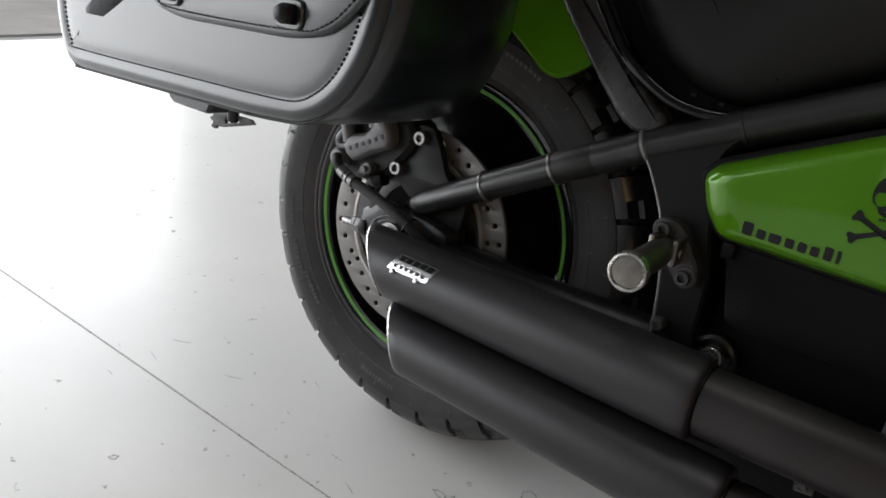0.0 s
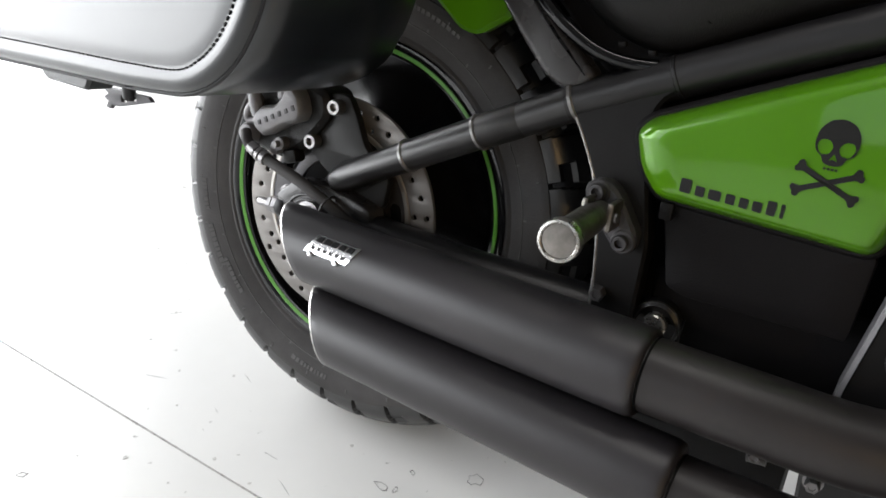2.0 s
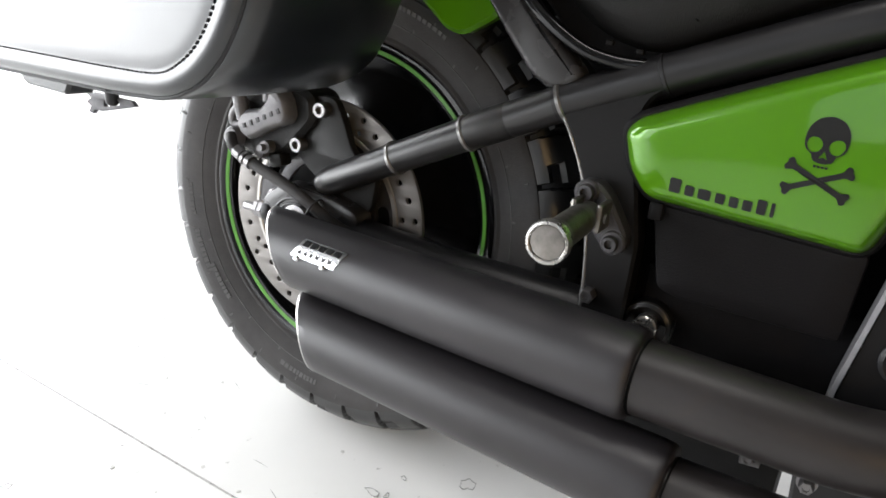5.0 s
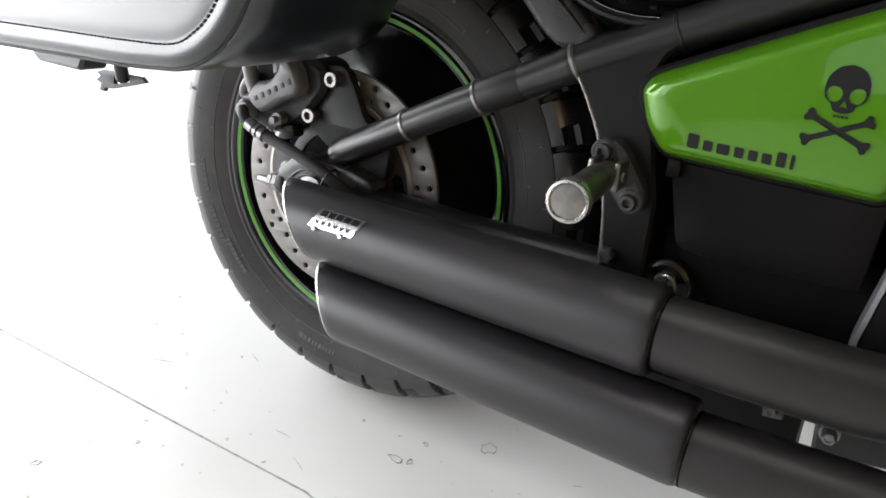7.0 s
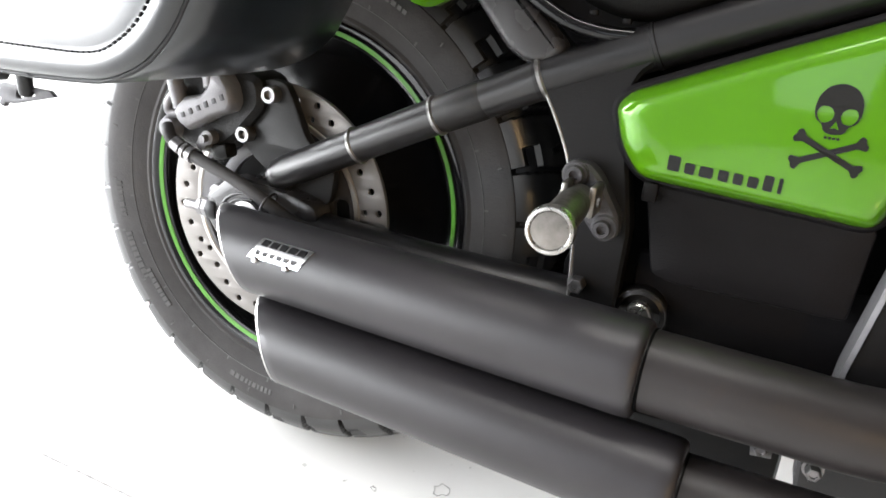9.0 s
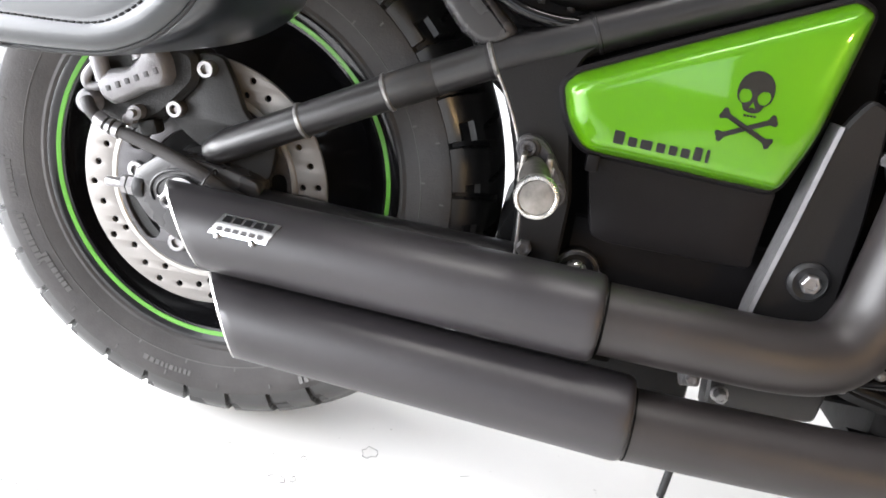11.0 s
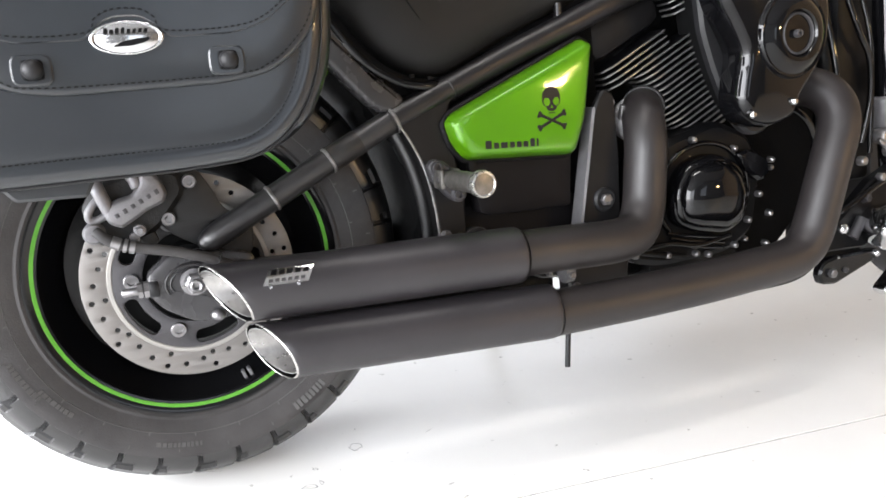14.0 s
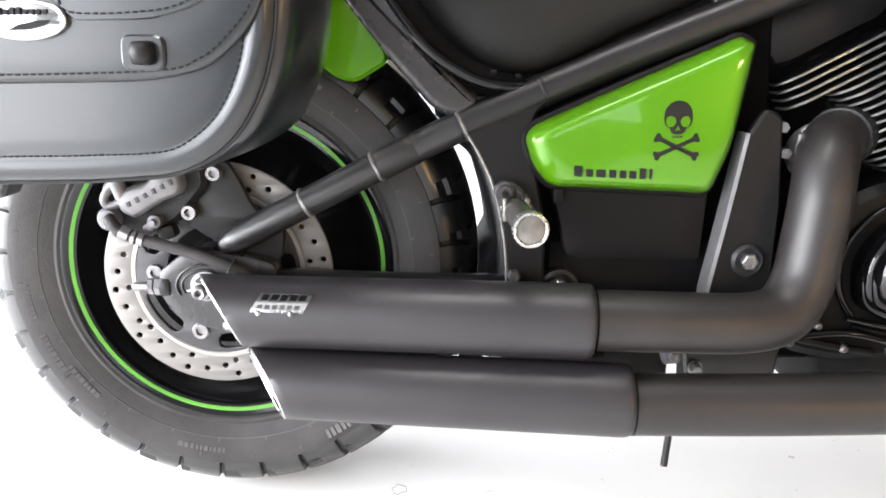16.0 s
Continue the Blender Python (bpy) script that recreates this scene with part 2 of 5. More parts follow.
def cut_plate(outlines, y, thick, edge=0.001):
    """A plate with holes: first outline outside, the others cut out."""
    cu = bpy.data.curves.new("plate", "CURVE")
    cu.dimensions, cu.fill_mode, cu.extrude, cu.bevel_depth, cu.bevel_resolution = "2D", "BOTH", thick / 2 - edge, edge, 1
    cu.offset = -edge
    for o in outlines:
        o = [q for i, q in enumerate(o) if (Vector(q) - Vector(o[i - 1])).length > 1e-5]
        sp = cu.splines.new("POLY")
        sp.points.add(len(o) - 1)
        for q, p in zip(sp.points, o):
            q.co = (p[0], p[1], 0, 1)
        sp.use_cyclic_u = True
    ob = new("plate_curve", cu)
    me = bpy.data.meshes.new_from_object(ob.evaluated_get(bpy.context.evaluated_depsgraph_get()))
    bm = bmesh.new()
    bm.from_mesh(me)
    bpy.data.objects.remove(ob)
    bpy.data.curves.remove(cu)
    bpy.data.meshes.remove(me)
    bmesh.ops.transform(bm, matrix=Matrix(((1, 0, 0, 0), (0, 0, -1, y), (0, 1, 0, 0), (0, 0, 0, 1))), verts=bm.verts)
    bmesh.ops.remove_doubles(bm, verts=bm.verts, dist=1e-5)
    return bm


def smooth_path(pts, n=8):
    """Catmull-Rom curve through the points."""
    P = [Vector(p) for p in pts]
    P = [2 * P[0] - P[1]] + P + [2 * P[-1] - P[-2]]
    out = []
    for i in range(1, len(P) - 2):
        a, b, c, d = P[i - 1], P[i], P[i + 1], P[i + 2]
        for j in range(n):
            s = j / n
            out.append(0.5 * (2 * b + (c - a) * s + (2 * a - 5 * b + 4 * c - d) * s * s + (3 * b - a - 3 * c + d) * s ** 3))
    return out + [P[-2]]


def tube(pts, r, seg=20, bm=None, caps=True):
    """A round tube along points; r is one radius or one for each point."""
    P = [Vector(p) for p in pts]
    rr = r if isinstance(r, (list, tuple)) else [r] * len(P)
    t0 = (P[1] - P[0]).normalized()
    up = Vector((0, 1, 0)) if abs(t0.y) < 0.9 else Vector((1, 0, 0))
    u = (up - t0 * up.dot(t0)).normalized()
    rings = []
    for i, p in enumerate(P):
        t = (P[min(i + 1, len(P) - 1)] - P[max(i - 1, 0)]).normalized()
        u = (u - t * u.dot(t)).normalized()
        v = t.cross(u)
        rings.append([p + rr[i] * (u * math.cos(2 * math.pi * k / seg) + v * math.sin(2 * math.pi * k / seg)) for k in range(seg)])
    return loft(rings, caps, bm)


def lathe(profile, centre, seg=64, bm=None, axis=(0, -1, 0)):
    """Turn (radius, height) pairs about an axis; height runs along the axis."""
    bm = bm or bmesh.new()
    q = Vector((0, 0, 1)).rotation_difference(Vector(axis)).to_matrix()
    c = Vector(centre)
    rings = []
    for r, h in profile:
        if r < 1e-6:
            rings.append([bm.verts.new(c + q @ Vector((0, 0, h)))])
        else:
            rings.append([bm.verts.new(c + q @ Vector((r * math.cos(2 * math.pi * k / seg), r * math.sin(2 * math.pi * k / seg), h))) for k in range(seg)])
    for a, b in zip(rings, rings[1:]):
        for k in range(seg):
            k2 = (k + 1) % seg
            if len(a) == 1 and len(b) == 1:
                continue
            if len(a) == 1:
                bm.faces.new((a[0], b[k], b[k2]))
            elif len(b) == 1:
                bm.faces.new((a[k], a[k2], b[0]))
            else:
                bm.faces.new((a[k], a[k2], b[k2], b[k]))
    return bm


def ball(centre, rx, ry, rz, bm=None, u=12, v=8):
    bm = bm or bmesh.new()
    bmesh.ops.create_uvsphere(bm, u_segments=u, v_segments=v, radius=1.0,
                              matrix=Matrix.Translation(centre) @ Matrix.Diagonal((rx, ry, rz, 1)))
    return bm


def block(centre, size, bevel=0.003, rot=None, bm=None):
    bm = bm or bmesh.new()
    m = Matrix.Translation(centre) @ (rot or Matrix.Identity(4)) @ Matrix.Diagonal((*size, 1))
    g = bmesh.ops.create_cube(bm, size=1.0, matrix=m)
    if bevel:
        es = list({e for v in g["verts"] for e in v.link_edges})
        bmesh.ops.bevel(bm, geom=es, offset=bevel, segments=2, profile=0.5, affect="EDGES", clamp_overlap=True)
    return bm


BOLT_MESHES = {}


def bolt(parent, at, r=0.007, h=0.006, kind="hex", material=None, axis=(0, -1, 0), name="bolt", label=""):
    """A bolt head: hex with washer, socket cap, or dome."""
    key = (round(r, 4), round(h, 4), kind, (material or BOLT).name)
    if key not in BOLT_MESHES:
        bm = bmesh.new()
        if kind == "hex":
            lathe([(0, -h), (1.35 * r, -h), (1.35 * r, -0.75 * h), (1.0 * r, -0.7 * h)], (0, 0, 0), 20, bm, (0, 0, 1))
            lathe([(r, -0.7 * h), (r, 0.75 * h), (0.82 * r, h), (0.5 * r, h), (0.45 * r, 0.8 * h), (0, 0.8 * h)], (0, 0, 0), 6, bm, (0, 0, 1))
        elif kind == "socket":
            lathe([(0, -h), (r, -h), (r, 0.7 * h), (0.88 * r, h), (0.52 * r, h), (0.5 * r, 0.1 * h), (0, 0.1 * h)], (0, 0, 0), 18, bm, (0, 0, 1))
        else:
            lathe([(0, -h), (r, -h), (r, 0), (0.85 * r, 0.6 * h), (0.5 * r, 0.95 * h), (0, h)], (0, 0, 0), 16, bm, (0, 0, 1))
        ob = part(name, bm, material or BOLT, parent, label)
        BOLT_MESHES[key] = ob.data
    else:
        ob = mesh_ob(name, BOLT_MESHES[key], None, parent, label)
    ob.matrix_basis = Matrix.Translation(at) @ Vector((0, 0, 1)).rotation_difference(Vector(axis)).to_matrix().to_4x4()
    return ob


# ---- the room ----
JOINT_LINE = [(-3.5, -0.0893), (0.06, -0.2647), (0.187, -0.2975), (4.2, -0.669)]     # the floor joint
X0, X1, Y0, Y1, TOP = -3.5, 4.2, -4.5, 4.0, 2.9


def slab(name, pts, z0, z1, material):
    return part(name, loft([[(x, y, z0) for x, y in pts], [(x, y, z1) for x, y in pts]]), material)


up_edge, low_edge = [(x, y + 0.0019) for x, y in JOINT_LINE], [(x, y - 0.0019) for x, y in JOINT_LINE]
floor = slab("floor", up_edge + [(X1, Y1), (X0, Y1)], -0.12, 0.0, FLOOR)
tagged(floor, "white painted concrete shop floor with specks", "floor", kind="structure")
floor_b = slab("floor", [(X0, Y0), (X1, Y0)] + low_edge[::-1], -0.12, 0.0, FLOOR)
tagged(floor_b, "white painted concrete shop floor with specks", "floor", kind="structure")
joint = slab("floor_joint", low_edge + up_edge[::-1], -0.1, -0.001, JOINT)
tagged(joint, "thin grey expansion joint in white floor", "joint", kind="structure")


def wall(name, x0, x1, y0, y1, z0, z1, material, label):
    w = part(name, block(((x0 + x1) / 2, (y0 + y1) / 2, (z0 + z1) / 2), (x1 - x0, y1 - y0, z1 - z0), 0), material)
    return tagged(w, label, "wall", kind="structure")


T = 0.2
wall("wall_north", 3.9, X1 + T, Y1, Y1 + T, -0.1, TOP, WALL, "plain white plastered wall of the shop")
wall("wall_north", X0 - T, -2.3, Y1, Y1 + T, -0.1, TOP, WALL, "plain white plastered wall of the shop")
wall("wall_north", -2.3, 3.9, Y1, Y1 + T, 2.65, TOP, WALL, "plain white plastered lintel over the back door")
wall("wall_east", X1, X1 + T, Y0, Y1, -0.1, TOP, TAN, "tan plastered wall of the shop")
wall("wall_south", -1.6, 0.1, Y0 - T, Y0, -0.1, TOP, GREY, "grey plastered wall of the shop")
wall("wall_south", 1.25, X1 + T, Y0 - T, Y0, -0.1, TOP, GREY, "grey plastered wall of the shop")
wall("wall_south", 0.1, 1.25, Y0 - T, Y0, -0.1, 0.68, GREY, "grey plastered wall under the shop window")
wall("wall_south", 0.1, 1.25, Y0 - T, Y0, 2.02, TOP, GREY, "grey plastered wall over the shop window")
wall("wall_south", X0 - T, -1.6, Y0 - T, Y0, 2.75, TOP, GREY, "grey plastered lintel over the shop window")
wall("wall_west", X0 - T, X0, -4.5, 2.05, 2.75, TOP, WALL, "white plastered lintel over the shop door")
wall("wall_west", X0 - T, X0, 2.05, 4.0, -0.1, TOP, WALL, "white plastered wall beside the shop door")
tagged(part("ceiling", block(((X0 + X1) / 2, (Y0 + Y1) / 2, TOP + 0.1), (X1 - X0 + 2 * T, Y1 - Y0 + 2 * T, 0.2), 0), CEIL),
       "flat dark grey painted ceiling", "ceiling", kind="structure")
outside = slab("ground", [(-60, -60), (60, -60), (60, Y0 - T), (X0 - T, Y0 - T), (X0 - T, 60), (-60, 60)], -0.2, -0.02, mat("pale_concrete_yard", (0.72, 0.71, 0.69), 0.8, scale=2))
tagged(outside, "pale concrete yard outside the shop door", "ground", kind="structure")

# ---- floor marks ----
rng = random.Random(4)
marks = [(0.207, -0.083, 0.011), (0.041, -0.12, 0.0028), (-0.272, -0.13, 0.002), (-0.199, -0.092, 0.0022), (-0.208, -0.192, 0.002),
         (-0.083, -0.243, 0.003), (0.135, -0.118, 0.004)]
for i in range(60):
    marks.append((rng.uniform(-0.9, 1.2), rng.uniform(-0.5, 0.5), rng.uniform(0.0008, 0.0022)))
marks += [(0.117, -0.162, 0.006), (0.135, -0.158, 0.004), (-0.243, -0.396, 0.005), (-0.172, -0.306, 0.003), (0.007, 0.004, 0.003), (-0.982, 0.156, 0.008)]


def blot(x, y, r, stretch, turn, shape):
    """An uneven outline on the floor."""
    out = []
    for k, q in enumerate(shape):
        a = 2 * math.pi * k / len(shape)
        dx, dy = r * q * math.cos(a) * stretch, r * q * math.sin(a)
        out.append((x + dx * math.cos(turn) - dy * math.sin(turn), y + dx * math.sin(turn) + dy * math.cos(turn)))
    return out


chip_bm, ring_bm = bmesh.new(), bmesh.new()
for i, (x, y, r) in enumerate(marks):
    turn, stretch, shape = rng.uniform(0, 6), rng.uniform(1.0, 2.0) if i else 1.1, [rng.uniform(0.55, 1.1) for k in range(11)]
    if r > 0.0035:
        outer, inner = blot(x, y, r, stretch, turn, shape), blot(x, y, r - 0.0009, stretch, turn, shape)
        loft([[(px, py, -0.002) for px, py in outer], [(px, py, 0.0005) for px, py in outer], [(px, py, 0.0005) for px, py in inner], [(px, py, -0.002) for px, py in inner]], False, ring_bm)
    else:
        line = blot(x, y, r, stretch, turn, shape)
        loft([[(px, py, -0.002) for px, py in line], [(px, py, 0.0006) for px, py in line]], True, chip_bm)
for i in range(14):
    # short hairline scratches
    x, y, a, ln = rng.uniform(-0.6, 0.4), rng.uniform(-0.42, -0.02), rng.uniform(-0.6, 0.6), rng.uniform(0.012, 0.04)
    dx, dy = math.cos(a), math.sin(a)
    p = [(x - dy * 0.0004, y + dx * 0.0004), (x + dx * ln * 0.5, y + dy * ln * 0.5 + 0.001), (x + dx * ln, y + dy * ln), (x + dx * ln * 0.5, y + dy * ln * 0.5)]
    loft([[(px, py, -0.002) for px, py in p], [(px, py, 0.0004) for px, py in p]], True, ring_bm)
chips = part("floor_chips", chip_bm, CHIP)
tagged(chips, "small grey chips and specks in white floor paint", "floor marks", kind="stuff")
outlines = part("floor_scuffs", ring_bm, JOINT)
tagged(outlines, "thin dark scuffs and chip outlines in white floor paint", "floor marks", kind="stuff")

# ---- the motorcycle: x ahead, y to its left, z up; it leans a little to its left on its stand ----
LEAN = 5.0
bike = new("motorcycle")
bike.matrix_world = pose(0, -0.0273, 0.0003, -LEAN, 0, 0)
tagged(bike, "lime green and black cruiser motorcycle on white floor", "motorcycle")
WZ = 0.313                       # height of the rear axle
WC = Vector((0, 0, WZ))


def polar(r, deg, y=0.0):
    return Vector((r * math.cos(radians(deg)), y, WZ + r * math.sin(radians(deg))))


# tyre
def tyre_mesh():
    half = [(0.194, 0.060), (0.199, 0.069), (0.208, 0.0745), (0.212, 0.0735), (0.222, 0.0785), (0.236, 0.0828), (0.250, 0.0850), (0.2605, 0.0852),
            (0.2622, 0.0846), (0.2626, 0.0835), (0.2675, 0.0834), (0.272, 0.0826), (0.276, 0.081), (0.28, 0.0787), (0.2838, 0.0757), (0.2873, 0.0722), (0.2907, 0.068), (0.294, 0.0632),
            (0.2984, 0.0582), (0.3013, 0.0516), (0.3041, 0.0438), (0.3068, 0.035), (0.3095, 0.025), (0.3115, 0.013), (0.3125, 0.0)]
    prof = [(r, -y) for r, y in half] + [(r, y) for r, y in half[-2::-1]]
    seg = 1152
    bm = bmesh.new()
    rings, deep = [], []
    for k in range(seg):
        ring, cut = [], []
        for r, y in prof:
            d = 0.0
            ay = abs(y)
            if r > 0.267:
                # slanted slots, every second one bent into an L at the shoulder
                turn = k / seg * 32 + (0.5 if y > 0 else 0.0)
                ph = turn % 1.0
                w = (ay - 0.016) / 0.066
                if 0.3 < w < 1.03 and abs(ph - (0.3 + 0.3 * w)) < 0.06:
                    d = 0.005
                if 0.05 < w < 0.6 and abs(ph - (0.95 - 0.3 * w)) < 0.05:
                    d = 0.005
                if abs(w - 0.9) < 0.075 and 0.55 < ph < (0.98 if int(turn) % 2 else 0.78):
                    d = 0.0045
            nrm = Vector((0, y * 0.9, r - 0.235)).normalized()
            a = 2 * math.pi * k / seg
            rr = r - d * nrm.z
            ring.append(bm.verts.new((rr * math.cos(a), y - d * nrm.y, WZ + rr * math.sin(a))))
            cut.append(d > 0)
        rings.append(ring)
        deep.append(cut)
    for k in range(seg):
        a, b = rings[k], rings[(k + 1) % seg]
        for i in range(len(prof) - 1):
            f = bm.faces.new((a[i], a[i + 1], b[i + 1], b[i]))
            if min(prof[i][0], prof[i + 1][0]) > 0.2623:
                f.material_index = 3 if min(prof[i][0], prof[i + 1][0]) > 0.291 else 1
            # slot floors take a blacker rubber: the grooves' shade is put into colour
            if deep[k][i] + deep[k][i + 1] + deep[(k + 1) % seg][i] + deep[(k + 1) % seg][i + 1] > 2:
                f.material_index = 2
    return bm


tyre = part("tyre", tyre_mesh(), None, bike, "wide black tyre with dusty grey shoulders", sharp=30)
tyre.data.materials.append(RUBBER)
tyre.data.materials.append(TREAD)
tyre.data.materials.append(HOSE)
tyre.data.materials.append(DUSTY)


def arc_bar(r0, r1, a0, a1, y, h=0.0008, n=3, bm=None):
    """A raised bar on the sidewall."""
    rings = []
    for k in range(n + 1):
        a = a0 + (a1 - a0) * k / n
        p0, p1 = polar(r0, a), polar(r1, a)
        slope = -0.3 * (r1 - r0)
        rings.append([(p0.x, y, p0.z), (p0.x, y - h, p0.z), (p1.x, y + slope - h, p1.z), (p1.x, y + slope, p1.z)])
    return loft(rings, True, bm)


# raised moulding on the sidewall: unreadable lettering becomes bars
bm = bmesh.new()
trng = random.Random(11)
for start, count, r, tall in ((298, 8, 0.244, 0.011), (318, 9, 0.245, 0.012), (252, 10, 0.241, 0.006), (60, 15, 0.246, 0.005), (200, 9, 0.243, 0.007), (212, 8, 0.236, 0.006), (185, 7, 0.243, 0.006)):
    a = start
    for i in range(count):
        w = trng.uniform(0.7, 1.5)
        arc_bar(r, r + tall, a, a + w, -0.0832 if r < 0.242 else -0.0838, bm=bm)
        a += w + 0.5
for k in range(24):
    arc_bar(0.2495, 0.2545, 15 * k + 4, 15 * k + 4.4, -0.0846, bm=bm)
    arc_bar(0.2285, 0.2335, 15 * k + 9, 15 * k + 9.5, -0.0798, bm=bm)
for k in range(6):
    arc_bar(0.228, 0.229, 60 * k, 60 * k + 60, -0.0802, n=24, bm=bm)
part("sidewall_moulding", bm, MARK, tyre, "raised moulded marks on the tyre sidewall")

# rim: lip, barrel, solid web with ribs
rim = part("wheel_rim", lathe([(0.196, 0.055), (0.204, 0.066), (0.204, 0.0735), (0.2, 0.0738), (0.197, 0.072), (0.186, 0.0695), (0.181, 0.062), (0.176, 0.045),
                               (0.166, 0.036), (0.163, 0.02), (0.158, 0.008), (0.13, 0.004), (0.08, 0.016), (0.06, 0.03), (0.055, 0.05), (0.0, 0.052)], WC, 128),
           RIM, bike, "gloss black wheel rim with lime edge tape")
part("rim_far_side", lathe([(0.196, 0.055), (0.2005, 0.066), (0.197, 0.0715), (0.181, 0.062), (0.163, 0.02), (0.0, 0.01)], WC, 96, None, (0, 1, 0)), RIM, rim)
part("rim_stripe", lathe([(0.1943, 0.0712), (0.194, 0.0722), (0.1893, 0.071), (0.189, 0.07)], WC, 160), STRIPE, rim, "lime green reflective tape on the rim edge")
for a in (288.5, 291.5):
    p = polar(0.176, a)
    part("balance_weight", block((p.x, -0.054, p.z), (0.005, 0.012, 0.014), 0.001, Matrix.Rotation(radians(-(a + 90)), 4, "Y")), CAST, rim, "grey stick-on balance weight")
part("hub", lathe([(0.045, 0.02), (0.045, 0.09), (0.04, 0.1), (0.02, 0.1), (0.02, 0.125), (0, 0.125)], WC, 40), SHADE, bike, "black wheel hub")
# added black disc, so that the carrier's slots look dark inside
part("slot_backing", lathe([(0.04, 0.08), (0.093, 0.08), (0.094, 0.084), (0.093, 0.088), (0.04, 0.088)], WC, 64), SHADE, bike, "added black disc behind the carrier slots")

# brake disc: drilled steel band, dark carrier with slots
DY = -0.108


def circle(cx, cz, r, n=16, a0=0.0):
    return [(cx + r * math.cos(a0 + 2 * math.pi * k / n), cz + r * math.sin(a0 + 2 * math.pi * k / n)) for k in range(n)]


holes = []
for k in range(6):
    for da, r in ((0, 0.1262), (0, 0.1088), (10.5, 0.1132), (21.2, 0.1197), (31.6, 0.1254), (31.6, 0.1088), (42.4, 0.1205), (53.2, 0.1148)):
        p = polar(r, 157 + 60 * k + da)
        holes.append(circle(p.x, p.z, 0.0035, 10))
disc = part("brake_disc", cut_plate([circle(0, WZ, 0.135, 128), circle(0, WZ, 0.103, 96)] + holes, DY, 0.005, 0.0005), STEEL, bike,
            "drilled steel rear brake disc, slightly rusty", sharp=25)
part("disc_inner_edge", lathe([(0.1036, -0.0024), (0.1036, 0.0028), (0.1025, 0.0042), (0.0985, 0.0044), (0.0968, 0.003), (0.0968, -0.0024)], (0, DY, WZ), 96), EDGE, disc, "bright machined inner edge")
slots = []
for i in range(5):
    c = 214 + 72 * i
    pts = [polar(0.0922, c - 15 + 3 * k) for k in range(11)] + [polar(0.083 + 0.0092 * math.cos(radians(b)), c + 15 + 5 * math.sin(radians(b))) for b in range(30, 180, 30)] \
        + [polar(0.0738, c + 15 - 3 * k) for k in range(11)] + [polar(0.083 - 0.0092 * math.cos(radians(b)), c - 15 - 5 * math.sin(radians(b))) for b in range(30, 180, 30)]
    slots.append([(p.x, p.z) for p in pts])
part("disc_carrier", cut_plate([circle(0, WZ, 0.0975, 96), circle(0, WZ, 0.061, 60)] + slots, DY, 0.007, 0.0008), CARRIER, disc, "dark grey disc carrier with slots")
for i in range(5):
    bolt(disc, polar(0.0742, 177.7 + 72 * i, DY - 0.0035), 0.0102, 0.0048, "socket", BOLT, name="disc_bolt")

# ---- rear brake caliper and its bracket ----
caliper = part("brake_caliper", flat(rounded([(-0.118, 0.418), (-0.098, 0.445), (-0.04, 0.462), (0.0, 0.452), (0.004, 0.425), (-0.03, 0.385), (-0.06, 0.366), (-0.1, 0.372)], 0.01), -0.145, -0.095, 0.006),
               CALIPER, bike, "black rear brake caliper with silver cover")
cover_line = rounded([(-0.0885, 0.418), (-0.0785, 0.4255), (-0.0585, 0.430), (-0.0485, 0.443), (-0.047, 0.456), (-0.032, 0.456), (-0.0225, 0.444), (-0.0178, 0.428),
                      (-0.0225, 0.4175), (-0.044, 0.409), (-0.0555, 0.4015), (-0.0735, 0.3912), (-0.087, 0.3975), (-0.0925, 0.409)], 0.004)
part("caliper_cover", loft([[(x, yy, z) for x, z in inset(cover_line, dd)] for dd, yy in ((0, -0.14), (0, -0.1585), (0.0035, -0.1635), (0.005, -0.1643))]), CAST, caliper, "silver two-lobed caliper cover with a raised name bar")
for i in range(6):
    c = Vector((-0.0775 + 0.0095 * i, -0.1645, 0.4075 + 0.0048 * i))
    part("name_bar", block(c, (0.0048, 0.0012, 0.0062 if i % 2 else 0.0054), 0.0004, Matrix.Rotation(radians(-24), 4, "Y")), CARRIER, caliper, "dark bar in place of lettering")
part("caliper_boss", lathe([(0, -0.02), (0.0125, -0.02), (0.0135, 0.0), (0.0105, 0.006), (0, 0.008)], (-0.106, -0.15, 0.388), 20), CAST, caliper, "round silver boss")
part("pad_pin", lathe([(0, -0.02), (0.006, -0.02), (0.006, 0.006), (0, 0.007)], (-0.062, -0.15, 0.378), 14), CAST, caliper)
part("bleed_nipple", lathe([(0, -0.008), (0.0075, -0.008), (0.0075, 0.004), (0.004, 0.005), (0.004, 0.012), (0, 0.012)], (-0.055, -0.152, 0.386), 12), CAST, caliper)
for pts in ([(-0.086, -0.156, 0.413), (-0.094, -0.156, 0.437), (-0.098, -0.152, 0.452), (-0.104, -0.15, 0.478)], [(-0.05, -0.154, 0.438), (-0.055, -0.152, 0.452), (-0.075, -0.15, 0.478)]):
    part("caliper_arm", tube(smooth_path(pts, 5), 0.0082, 14), CAST, caliper, "silver cast arm")
part("caliper_lug", tube(smooth_path([(-0.089, -0.15, 0.432), (-0.1, -0.15, 0.425), (-0.109, -0.15, 0.413), (-0.108, -0.149, 0.404), (-0.099, -0.149, 0.404), (-0.088, -0.15, 0.409)], 5), 0.0048, 12), CAST, caliper, "looped silver lug")
part("pad_spring", block((-0.045, -0.14, 0.372), (0.02, 0.02, 0.016), 0.004, Matrix.Rotation(radians(-18), 4, "Y")), CALIPER, caliper)
